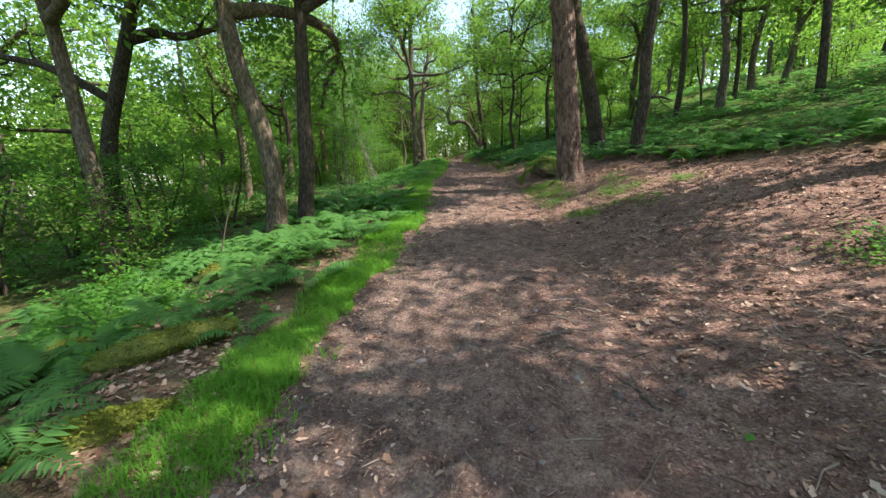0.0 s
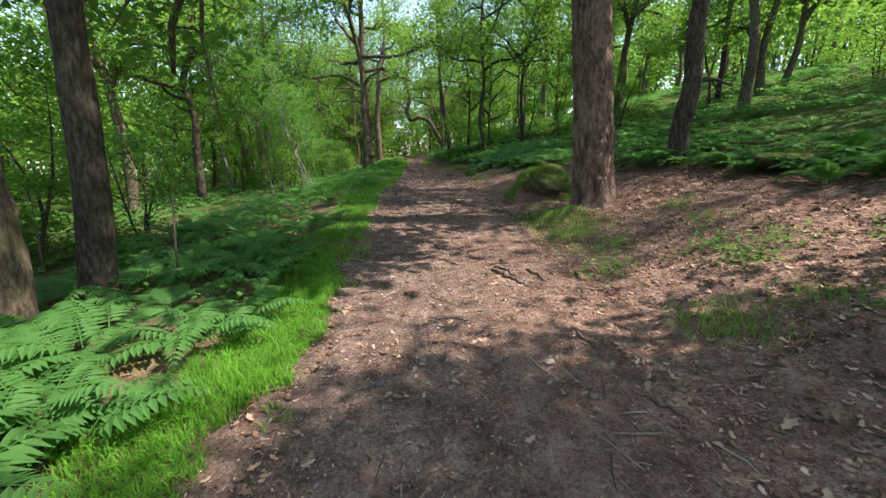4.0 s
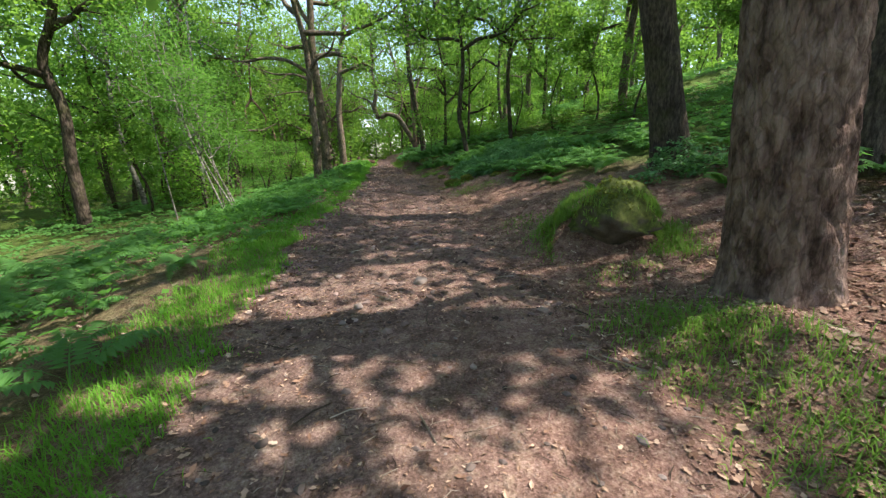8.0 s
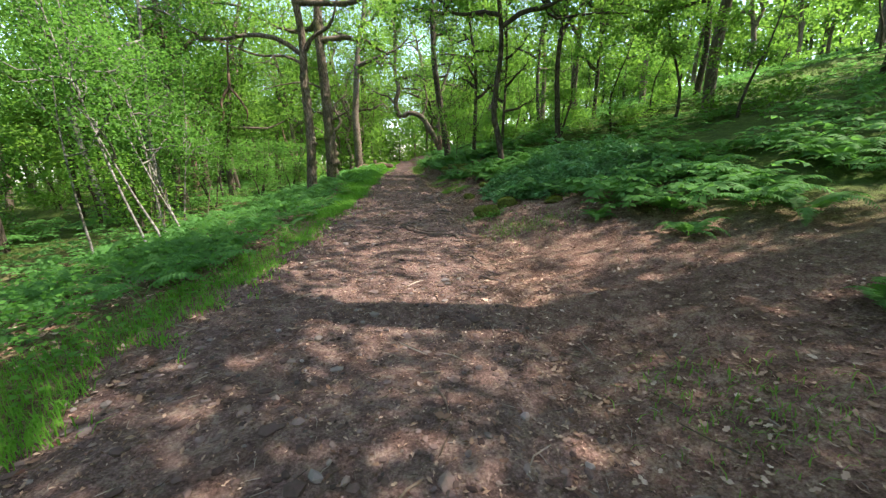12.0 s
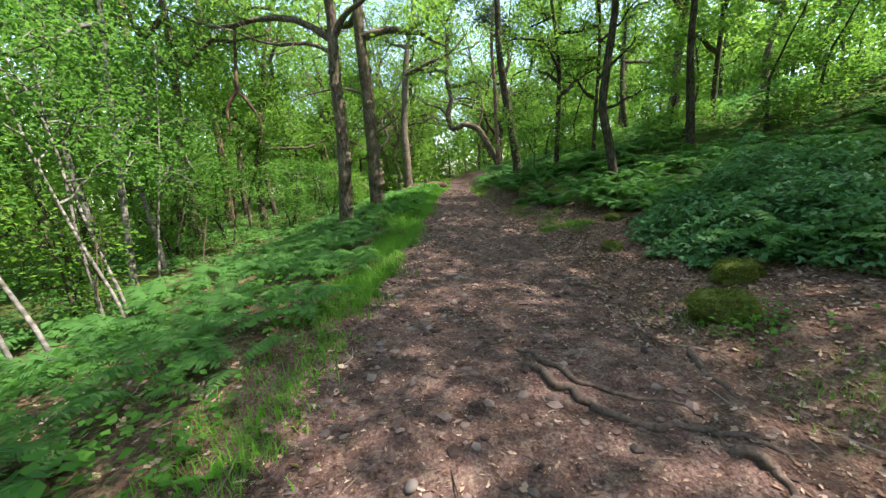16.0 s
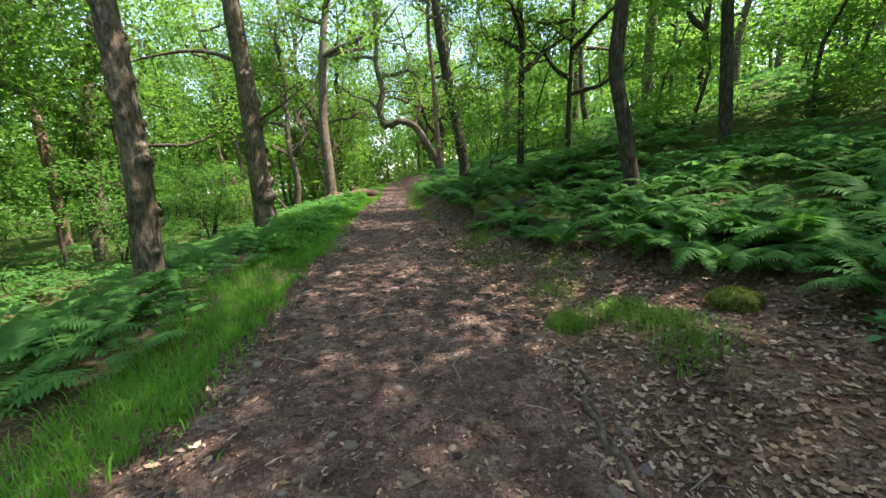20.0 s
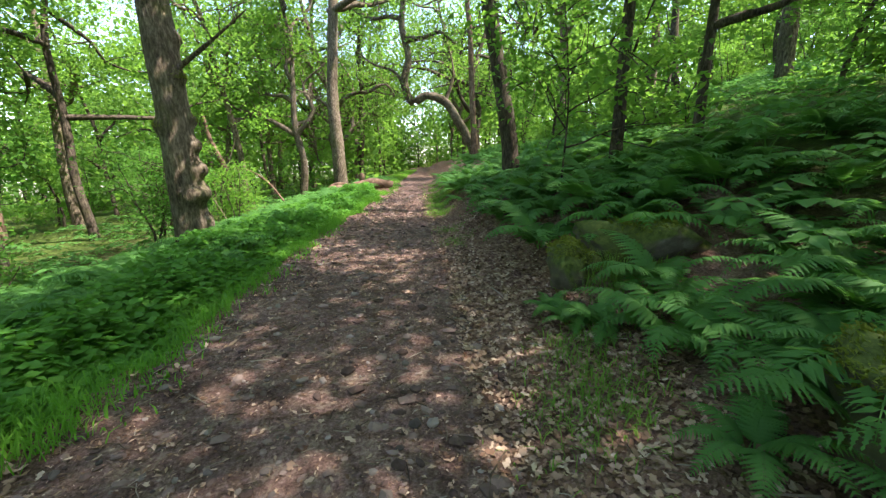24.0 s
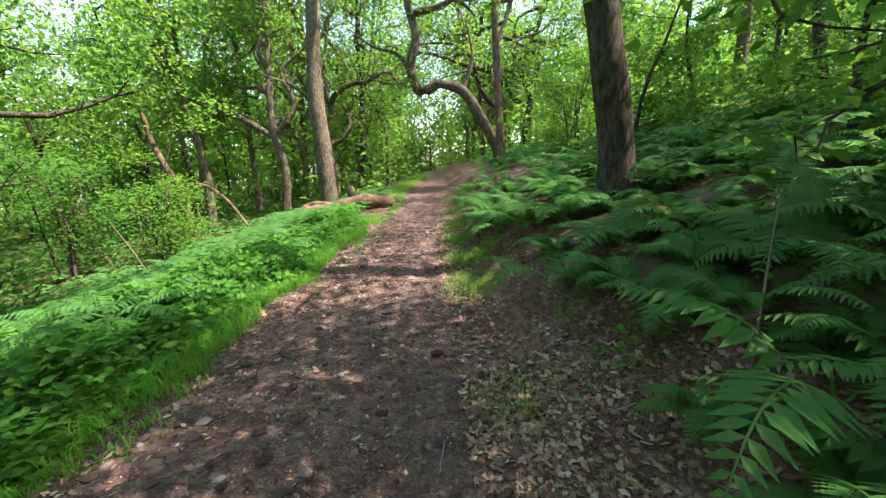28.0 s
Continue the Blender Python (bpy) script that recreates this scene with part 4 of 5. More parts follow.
# ---- ferns ----
def frond(rng, L, fine=True, pairs=15, droop=0.55, broad=1.0):
    """One arching frond that leaves the origin along +x: stalk and feathered leaflets, in triangles."""
    k0 = 4 if broad == 1 else 2
    t = np.linspace(0, 1, pairs + k0 + 1)
    ang = radians(62) - t ** 1.15 * radians(95) * (0.6 + droop)
    step = L / len(t)
    P = np.stack([np.cumsum(np.cos(ang)) * step, 0.03 * L * np.sin(t * 3 + rng.uniform(0, 6)), np.cumsum(np.sin(ang)) * step], 1)
    V, F = [], []

    def tri(a, b, c):
        n = len(V)
        V.extend((a, b, c))
        F.append((n, n + 1, n + 2))
    T = unit(np.gradient(P, axis=0))
    up = np.stack([-T[:, 2], np.zeros(len(t)), T[:, 0]], 1)
    sd = np.cross(up, T)
    if broad == 1:
        hop = 2
        for k in range(0, len(t) - 1, hop):
            q = min(k + hop, len(t) - 1)
            w, w2 = 0.006 * L * (1.3 - t[k]), 0.006 * L * (1.3 - t[q])
            tri(P[k] + sd[k] * w, P[q] + sd[q] * w2, P[k] - sd[k] * w)
            tri(P[q] + sd[q] * w2, P[q] - sd[q] * w2, P[k] - sd[k] * w)
    dn = np.array([0, 0, -1.0])
    for k in range(k0, len(t)):
        u = (t[k] - t[k0]) / (1 - t[k0])
        plen = L * 0.25 * (1 - u) ** 0.8 * min(1, 0.6 + u * 2.2) + 0.012
        for sgn in (1, -1):
            d = unit(sd[k] * sgn + T[k] * (0.32 + 0.3 * u) - up[k] * 0.12 + rng.normal(0, 0.06, 3))
            e = unit(np.cross(d, up[k]))
            if not fine:
                wid = (plen * 0.15 + 0.004) * broad
                a, b, m = P[k], P[k] + d * plen + dn * plen * 0.2, P[k] + d * plen * 0.35
                tri(a, m + e * wid, b)
                tri(a, b, m - e * wid)
                continue
            n = max(2, int(round(8 * (1 - 0.6 * u))))
            wid = plen * 0.15 + 0.004
            tip, mid = P[k] + d * plen * 0.97 + dn * plen * 0.19, P[k] + d * plen * 0.3 + dn * plen * 0.02
            tri(P[k], mid + e * wid * 0.62, tip)
            tri(P[k], tip, mid - e * wid * 0.62)
            for q in range(n):
                f0, f1 = q / n, (q + 1.15) / n
                a = P[k] + d * plen * f0 + dn * plen * 0.2 * f0 ** 2
                b = P[k] + d * plen * f1 + dn * plen * 0.2 * f1 ** 2
                ww = wid * (1.12 - f0)
                c = a * 0.45 + b * 0.55 + d * ww * 0.45
                tri(a, c + e * ww, b)
                tri(a, b, c - e * ww)
    return np.array(V), np.array(F)


frng = np.random.default_rng(21)
FRONDS = [mesh_of("frond", *frond(frng, L, True, 22, dr), M_FERN, False) for L, dr in ((1.0, 0.5), (0.95, 0.7), (1.05, 0.35), (0.9, 0.6))]


def near_fern(x, y, size, n, kinds, label="green bracken fern with arching fronds"):
    root = tagged(new("fern"), label, "fern", "ferns along the path")
    root.location = (x, y, gz(x, y) - 0.01)
    for k in range(n):
        f = new("frond", kinds[int(frng.integers(0, len(kinds)))])
        f.parent = root
        s = size * frng.uniform(0.7, 1.1)
        f.matrix_basis = Matrix.Rotation(k * 6.283 / n + frng.normal(0, 0.3), 4, "Z") @ Matrix.Rotation(frng.normal(-0.05, 0.15), 4, "Y") @ Matrix.Diagonal((s, s, s, 1))


def fern_cover(x, y):
    """How readily ferns grow at a place, 0 to 1."""
    l, r = left_edge(y), right_edge(y)
    patch = vn(x * 0.5, y * 0.5, 31)
    left = np.where((l - x > np.interp(y, [0, 4, 10, 15.5, 19, 21.5, 23, 30, 33, 38], [0.35, 0.4, 0.45, 0.55, 0.5, 0.35, 0.5, 0.65, 0.8, 0.8])) & (l - x < 13), 0.8 + 0.5 * patch, 0)
    hollow = ((x + 2.1 + 0.58 * (y - 2.6)) / 0.5) ** 2 + ((y - 3.4) / 2.6) ** 2
    left = np.where(hollow < 1, 0.04, left)
    start = np.interp(y, [0, 6, 9, 13, 16, 20, 22, 25.5, 27.5, 29, 32, 36, 40], [5.2, 4.8, 4.0, 3.4, 2.9, 1.7, 1.5, 1.8, 0.9, 0.7, 0.55, 0.35, 0.4])
    right = np.where((x - r > start) & (x - r < 26), np.where((y > 11) & (y < 21) & (x - r < 4.5), 0.4 + 0.9 * patch, 0.75 + 0.5 * patch), 0)
    return np.clip(left + right, 0, 1)


FIX_F = [(5.8, 9.4, 0.95), (6.2, 9.0, 0.8), (7.0, 10.2, 0.9), (5.4, 13.9, 0.6), (4.4, 15.4, 0.55), (4.9, 18.2, 0.7), (4.5, 17.4, 0.6), (5.4, 17.0, 0.8), (4.2, 18.9, 0.5),
         (2.98, 29.42, 0.42), (3.1, 31.7, 0.85), (3.5, 32.3, 1.0), (2.95, 32.45, 0.5), (3.2, 32.0, 0.6), (3.02, 33.45, 0.6), (3.65, 33.4, 0.95), (3.35, 33.75, 0.7), (2.9, 34.3, 0.5), (4.25, 24.4, 0.75), (4.4, 24.9, 0.85), (4.15, 25.35, 0.7), (4.7, 25.3, 0.9), (3.85, 26.1, 0.8), (4.3, 26.0, 0.9), (4.9, 24.6, 0.9), (3.3, 27.6, 0.6), (3.3, 31.2, 0.9), (3.7, 31.0, 1.0), (2.85, 29.7, 0.35), (2.9, 29.4, 0.32), (3.05, 29.2, 0.4), (4.1, 28.7, 0.8), (3.75, 28.35, 0.7), (4.4, 29.0, 0.8), (3.9, 30.6, 0.7), (4.4, 31.5, 1.1), (3.0, 33.9, 0.65), (3.3, 34.6, 0.85), (2.95, 35.2, 0.6), (3.9, 31.6, 0.9), (4.2, 30.6, 0.8), (3.05, 31.75, 0.5),
         (3.2, 35.9, 0.7), (3.0, 36.9, 0.6), (3.5, 37.6, 0.8), (3.1, 38.6, 0.7), (3.3, 26.9, 0.75), (3.6, 27.5, 0.9), (3.9, 26.5, 0.9), (4.3, 27.3, 1.0), (4.0, 25.6, 0.8), (3.1, 28.1, 0.5), (2.85, 32.9, 0.4), (3.35, 32.85, 0.6), (3.2, 33.2, 0.5), (3.75, 32.9, 0.75), (3.55, 34.1, 0.7), (-0.95, 33.2, 0.6), (-1.35, 34.3, 0.7), (-1.0, 35.3, 0.65), (-1.5, 36.4, 0.75), (-0.8, 37.2, 0.6), (-1.9, 35.3, 0.8), (-2.6, 34.9, 0.9), (-1.2, 38.4, 0.7), (-1.6, 32.6, 0.6), (-0.9, 31.6, 0.5),
         (-2.1, 5.0, 0.55), (-2.3, 5.9, 0.7), (-1.9, 6.6, 0.6), (-2.8, 6.6, 0.7), (-2.0, 4.1, 0.5), (-3.4, 5.6, 0.7), (-3.6, 6.9, 0.8), (-2.5, 7.6, 0.7), (-3.2, 4.2, 0.6), (-4.3, 4.6, 0.8), (-4.9, 5.8, 0.9), (-1.9, 8.3, 0.6)]
frng2 = np.random.default_rng(22)
near_spots = list(FIX_F)
tries = 0
while len(near_spots) < 135 and tries < 9000:
    tries += 1
    y = frng2.uniform(2.0, 43)
    side = frng2.uniform() < 0.55
    x = float(left_edge(y)) - frng2.uniform(0.7, 4.5) if side else float(right_edge(y)) + frng2.uniform(0.3, 4.5)
    if frng2.uniform() > fern_cover(x, y) or min(math.hypot(x - a, y - b) for a, b, _ in near_spots) < 0.5 or ((x - 3.55) / 1.0) ** 2 + ((y - 29.6) / 0.75) ** 2 < 1 or min(math.hypot(x - a, y - b) for a, b in placed) < 0.4:
        continue
    near_spots.append((x, y, frng2.uniform(0.5, 0.85) * (0.7 if 17 < y < 22.5 and x < 0 else 1)))
for x, y, s in near_spots:
    near_fern(x, y, s * 0.95, int(frng.integers(8, 11)) if x > 2.5 and y > 23 else int(frng.integers(6, 9)), FRONDS)
taken = [(a, b) for a, b, _ in near_spots]
mid = []
tries = 0
while len(mid) < 145 and tries < 9000:
    tries += 1
    y = frng2.uniform(3, 46)
    side = frng2.uniform() < 0.6
    x = float(left_edge(y)) - frng2.uniform(0.9, 6) if side else float(right_edge(y)) + frng2.uniform(0.4, 7)
    if frng2.uniform() > fern_cover(x, y) or min(math.hypot(x - a, y - b) for a, b in taken) < 0.5:
        continue
    taken.append((x, y))
    mid.append((x, y))
while len(mid) < 232 and tries < 20000:
    tries += 1
    y = frng2.uniform(23.8, 40)
    x = float(right_edge(y)) + float(np.interp(y, [23.8, 25.6, 26.4, 28, 30, 40], [1.6, 1.6, 0.95, 0.5, 0.45, 0.4])) + 2.6 * frng2.uniform() ** 1.4
    if min(math.hypot(x - a, y - b) for a, b in taken) < 0.36 or math.hypot(x - 3.62, y - 33.25) < 0.4 or ((x - 3.55) / 1.0) ** 2 + ((y - 29.6) / 0.75) ** 2 < 1:
        continue
    taken.append((x, y))
    mid.append((x, y))
for x, y in mid:
    near_fern(x, y, frng2.uniform(0.55, 0.95), int(frng2.integers(6, 8)), FRONDS)


def fern_beds():
    """The rest of the bracken, too much to count."""
    def sow(n, d0, d1, side, y0, y1, limit, kinds, fronds, smin, smax):
        y = frng2.uniform(y0, y1, n)
        d = d0 + (d1 - d0) * frng2.uniform(size=n) ** 1.25
        x = left_edge(y) - d if side < 0 else right_edge(y) + d
        keep = frng2.uniform(size=n) < fern_cover(x, y)
        x, y = x[keep][:limit], y[keep][:limit]
        ch = []
        for px, py, z in zip(x, y, ground_z(x, y)):
            s = frng2.uniform(smin, smax)
            for k in range(fronds):
                V, F = kinds[k % len(kinds)]
                a = k * 6.283 / fronds + frng2.normal(0, 0.35)
                c, sn = math.cos(a) * s, math.sin(a) * s
                ch.append((np.stack([V[:, 0] * c - V[:, 1] * sn + px, V[:, 0] * sn + V[:, 1] * c + py, V[:, 2] * s * frng2.uniform(0.7, 1.2) + z - 0.02], 1), F))
        return ch
    mids = [frond(frng2, 1.0, False, 14, dr) for dr in (0.4, 0.65)]
    fars = [frond(frng2, 1.0, False, 4, dr, 2.2) for dr in (0.4, 0.65)]
    ch = sow(1300, 0.3, 4.5, -1, 0, 46, 520, mids, 5, 0.45, 0.8) + sow(500, 0.7, 3.6, -1, 31, 47, 190, mids, 6, 0.5, 0.9) + sow(900, 0.3, 5.5, 1, 6, 32, 250, mids, 6, 0.5, 0.85) + sow(300, 0.3, 4.5, 1, 30, 46, 100, mids, 5, 0.5, 0.9)
    tagged(part("bracken", *join(ch), M_FERN, None, "", False), "dense green bracken along the banks", "bracken", "", "stuff")
    ch = sow(2200, 3.0, 13, -1, -3, 60, 900, fars, 5, 0.6, 1.0) + sow(3600, 2.0, 24, 1, 2, 60, 1550, fars, 5, 0.6, 1.05)
    tagged(part("bracken", *join(ch), M_FERN, None, "", False), "green bracken covering the farther slopes", "bracken", "", "stuff")


fern_beds()


# ---- grass, ground cover, litter ----
def grass(name, X, Y, hmin, hmax, material, label, width=0.006, lean=0.55, seed=0):
    r = np.random.default_rng(seed)
    n = len(X)
    h = r.uniform(hmin, hmax, n) if np.isscalar(hmax) else hmax * r.uniform(0.4, 1.1, n)
    a = r.uniform(0, 6.283, n)
    ln = h * np.abs(r.normal(lean, 0.3, n))
    B = np.stack([X, Y, np.maximum(ground_z(X, Y), crown_of_rock(X, Y)) - 0.01], 1)
    D = np.stack([np.cos(a), np.sin(a), np.zeros(n)], 1)
    S = np.stack([-np.sin(a), np.cos(a), np.zeros(n)], 1) * (width * r.uniform(0.6, 1.3, n))[:, None]
    Zv = np.array([0, 0, 1.0])
    Mid = B + D * (ln * 0.3)[:, None] + Zv * (h * 0.62)[:, None]
    Tip = B + D * ln[:, None] + Zv * (h * (1.02 - 0.25 * (ln / h)))[:, None]
    V = np.stack([B + S, B - S, Mid - S * 0.8, Mid + S * 0.8, Tip], 1).reshape(-1, 3)
    i = np.arange(n)[:, None] * 5
    F = np.concatenate([i + np.array([[0, 1, 2]]), i + np.array([[0, 2, 3]]), i + np.array([[3, 2, 4]])])
    tagged(part(name, V, F, material), label, "grass", "", "stuff")


def crown_of_rock(x, y):
    """Top of the grassy boulder, where grass has rooted."""
    q = ((x - 3.34) / 0.62) ** 2 + ((y - 13.36) / 0.40) ** 2
    return np.where(q < 1, gz(3.34, 13.36) + 0.12 + 0.40 * np.sqrt(np.maximum(0, 1 - q)) - 0.03, -9)


def verge():
    r = np.random.default_rng(31)
    n = 112000
    pick = r.uniform(size=n)
    y = np.where(pick < 0.22, r.uniform(0.8, 10, n), np.where(pick < 0.87, r.uniform(0.8, 44, n), r.uniform(44, 70, n)))
    w = np.interp(y, [0, 3, 5, 8, 12, 15, 17, 19, 22, 28, 31, 33, 37, 40, 60], [0.4, 0.42, 0.45, 0.6, 0.75, 0.8, 0.65, 0.35, 0.5, 0.85, 0.8, 0.5, 0.4, 1.0, 1.2])
    u = r.beta(1.3, 1.5, n)
    x = left_edge(y) + 0.12 - u * (w + 0.15) + 0.13 * vn(y * 1.7, y * 0.3, 41) + 0.06 * vn(y * 6, y * 0.3, 47)
    thin = np.interp(y, [16.5, 17.8, 20.5, 22.5], [0, 0.55, 0.4, 0])
    keep = (vn(x * 2.2, y * 2.2, 42) * 0.5 + r.uniform(size=n) > 0.12 + thin) & ~((np.abs(y - 41.8) < 0.9) & (x > -0.6))
    x, y = x[keep], y[keep]
    grass("grass_verge", x, y, 0, np.interp(y, [0, 12, 20, 40], [0.105, 0.125, 0.15, 0.17]) * (1 + 0.45 * vn(x * 1.3, y * 1.3, 46)), M_GRASS, "bright green grass verge along the path", 0.003, 0.75, 32)
    n = 16000
    y = r.uniform(1, 44, n)
    x = left_edge(y) + 0.16 * np.abs(r.normal(size=n)) - 0.02
    keep = vn(x * 3, y * 3, 43) > 0.15
    grass("grass_fringe", x[keep], y[keep], 0.03, 0.10, M_GRASS, "short grass thinning out onto the path", 0.005, 0.7, 33)


verge()


def tufts():
    r = np.random.default_rng(34)
    spots = [(2.75, 10.3, 0.24, 700, 0.13), (3.0, 10.75, 0.22, 500, 0.15), (2.9, 11.3, 0.16, 450, 0.14), (2.6, 9.6, 0.2, 200, 0.1), (2.6, 7.2, 0.16, 420, 0.14), (3.2, 7.1, 0.14, 160, 0.12), (2.84, 13.6, 0.12, 700, 0.15), (3.0, 13.9, 0.16, 600, 0.17), (3.4, 13.95, 0.2, 500, 0.16), (4.02, 13.35, 0.14, 800, 0.18), (2.74, 13.45, 0.08, 260, 0.12), (3.85, 12.85, 0.12, 420, 0.16), (3.75, 13.3, 0.12, 260, 0.16), (3.1, 13.6, 0.16, 330, 0.1), (3.5, 13.65, 0.2, 260, 0.09), (3.0, 13.2, 0.08, 120, 0.09), (2.95, 12.6, 0.12, 110, 0.1), (2.75, 11.6, 0.22, 800, 0.13), (2.5, 11.2, 0.15, 200, 0.09), (3.3, 12.6, 0.1, 90, 0.1),
             (2.95, 15.1, 0.2, 200, 0.1), (3.3, 15.0, 0.2, 160, 0.1), (3.1, 19.7, 0.22, 420, 0.10), (3.0, 20.85, 0.1, 160, 0.12), (3.6, 19.4, 0.25, 380, 0.10), (2.69, 25.25, 0.08, 520, 0.17), (3.08, 25.2, 0.09, 380, 0.16), (3.1, 24.8, 0.11, 420, 0.14), (3.02, 24.4, 0.10, 320, 0.12), (2.85, 25.9, 0.12, 200, 0.13), (3.1, 26.4, 0.16, 240, 0.13), (2.65, 27.4, 0.18, 300, 0.1),
             (2.35, 32.6, 0.15, 330, 0.09), (2.3, 33.6, 0.14, 300, 0.1), (2.2, 35.6, 0.16, 700, 0.14), (2.25, 36.6, 0.18, 900, 0.18), (2.3, 37.8, 0.2, 900, 0.2), (2.35, 39.2, 0.22, 900, 0.2), (2.4, 41, 0.25, 800, 0.2), (2.45, 43, 0.25, 700, 0.2), (2.95, 20.9, 0.18, 300, 0.12), (3.35, 29.85, 0.14, 420, 0.2), (3.6, 30.0, 0.14, 420, 0.2), (2.75, 28.6, 0.18, 600, 0.12), (2.85, 29.1, 0.15, 300, 0.12)]
    X, Y, Hh = [], [], []
    for x, y, s, n, h in spots:
        n = int(n * 1.2)
        Hh.append(np.full(n, h * 0.78))
        X.append(r.normal(x, s, n))
        Y.append(r.normal(y, s * 1.2, n))
    grass("grass_tufts", np.concatenate(X), np.concatenate(Y), 0, np.concatenate(Hh), M_DRYGRASS, "tufts of pale green woodland grass beside the path", 0.0036, 0.85, 35)


tufts()


def ground_cover():
    """Low leafy plants beside the path."""
    r = np.random.default_rng(36)

    def leaves_at(X, Y, hgt, size, name, label, mat):
        C = np.stack([X, Y, ground_z(X, Y) + hgt], 1)
        tagged(part(name, *blades(C, size, r, 0.75, 1.6, 0.1), mat), label, "plants", "", "stuff")
    n = 24000
    y = np.concatenate([r.uniform(28.5, 40, n), r.uniform(2, 45, 9000)])
    w = np.interp(y, [27, 29, 31, 34, 37, 40, 42], [0.2, 0.6, 1.0, 1.5, 1.5, 1.0, 0.3])
    x = left_edge(y) - 0.03 - r.beta(1.2, 1.4, len(y)) * w * 1.25
    x[n:] = left_edge(y[n:]) - np.where((y[n:] > 17.5) & (y[n:] < 22), 0.0, 0.5) - 3.6 * r.uniform(size=9000) ** 1.5
    keep = (np.arange(len(y)) < n) | (vn(x * 1.5, y * 1.5, 44) > 0.1)
    x, y = x[keep], y[keep]
    mound = np.clip((left_edge(y) - x) / 0.4, 0.1, 1)
    leaves_at(x, y, r.uniform(0.03, 0.36, len(x)) * mound * (0.8 + 0.4 * vn(x * 2, y * 2, 45)), 0.08, "ground_cover", "low green nettle and bramble leaves edging the path", M_BRAMBLE)
    n = 5600
    y = r.uniform(15.5, 21.5, n)
    x = left_edge(y) - 0.15 - 2.3 * r.uniform(size=n) ** 1.2
    keep = vn(x * 1.7, y * 1.7, 48) > -0.45
    x, y = x[keep], y[keep]
    leaves_at(x, y, r.uniform(0.04, 0.5, len(x)) * np.clip((left_edge(y) - x) / 0.8, 0.15, 1), 0.048, "bramble_patch", "tangled dark bramble leaves on the bank", M_BRAMBLE)
    n = 2200
    cx, cy = np.array([3.9, 3.6, 3.4, 2.4, 3.5, 4.0, 3.9, 4.3, 2.9, 3.0, 3.6, 4.6, 3.4, 2.9, 3.0, 2.95]), np.array([3.4, 3.2, 8.0, 8.6, 8.5, 9.2, 8.2, 10.2, 9.4, 20.6, 34.9, 7.6, 6.6, 34.3, 37.2, 33.4])
    k = r.integers(0, len(cx), n)
    x, y = r.normal(cx[k], 0.16), r.normal(cy[k], 0.16)
    leaves_at(x, y, r.uniform(0.02, 0.14, n), 0.045, "seedling_plants", "small bramble seedlings in leaf litter", M_BRAMBLE)


ground_cover()


def shrub(x, y, h, w, n, seed, label, leafmat, leaf=0.07, name="shrub"):
    """A low, spreading shrub: leafy sprays in layers over a dome, branches inside it."""
    r = np.random.default_rng(seed)
    root = tagged(new(name), label, "shrub", "shrubs beside the path")
    z0 = gz(x, y)
    root.location = (x, y, z0)
    m = n // 7
    a, q = r.uniform(0, 6.283, m), np.sqrt(r.uniform(0, 1, m))
    edge = w * (1 + 0.22 * np.sin(3 * a + seed) + 0.14 * np.sin(7 * a + 2 * seed))
    sx, sy = np.cos(a) * q * edge, np.sin(a) * q * edge
    top = h * (1 - q ** 2.2) * (0.75 + 0.7 * vn(sx * 3.1 + seed, sy * 3.1, 3)).clip(0.25, 1.4) + 0.06
    lift = top * np.where(r.uniform(size=m) < 0.6, r.uniform(0.75, 1.1, m), r.uniform(0.1, 0.8, m))
    S = np.stack([sx, sy, lift + ground_z(sx + x, sy + y) - z0], 1)
    for k in range(14):
        t = S[int(r.integers(0, m))] * np.array([0.9, 0.9, 0.75])
        part("branch", *tube(spline([(0, 0, -0.05), t * 0.45 + np.array([0, 0, 0.08]), t], 8), np.linspace(0.012, 0.004, 8), 5), M_DARKBARK, root)
    S = np.repeat(S, 7, 0)
    d = np.stack([np.cos(a), np.sin(a), np.zeros(m)], 1).repeat(7, 0)
    f = np.tile(np.arange(7) * 0.9, m) + r.uniform(0, 6.28, m).repeat(7)
    off = np.stack([np.cos(f), np.sin(f), np.zeros(len(f))], 1)
    C = S + off * leaf * r.uniform(0.5, 1.0, (len(S), 1)) + r.normal(0, 0.02, S.shape)
    part("leaves", *blades(C, leaf, r, 0.62, 1.3, 0.12, off + d * 0.5), leafmat, root)


LOW = "dark glossy low shrub spreading over leaf litter"
for k, (x, y, h, w, n) in enumerate([(3.85, 22.2, 0.30, 0.55, 1900), (4.3, 22.75, 0.45, 0.7, 2600), (4.75, 21.95, 0.5, 0.75, 2800), (3.75, 23.1, 0.28, 0.45, 1400), (5.4, 22.6, 0.6, 0.8, 2800), (4.4, 23.6, 0.4, 0.7, 2200), (5.4, 21.3, 0.5, 0.8, 2600), (4.45, 21.3, 0.28, 0.5, 1400), (5.1, 23.5, 0.5, 0.7, 2200), (6.1, 21.9, 0.6, 0.8, 2400)]):
    shrub(x, y, h, w, n, 51 + k, LOW, M_HOLLY, 0.08)
shrub(5.6, 24.2, 0.8, 0.9, 3000, 60, "leafy shrub among bracken on the slope", M_HOLLY, 0.085)
shrub(5.9, 15.3, 0.5, 0.7, 2000, 61, "glossy pale-leaved shrub at the oak's foot", M_HOLLY, 0.075)
shrub(-3.6, 3.8, 0.6, 0.8, 2400, 62, "leafy green bush on the bank", M_BRAMBLE, 0.06)
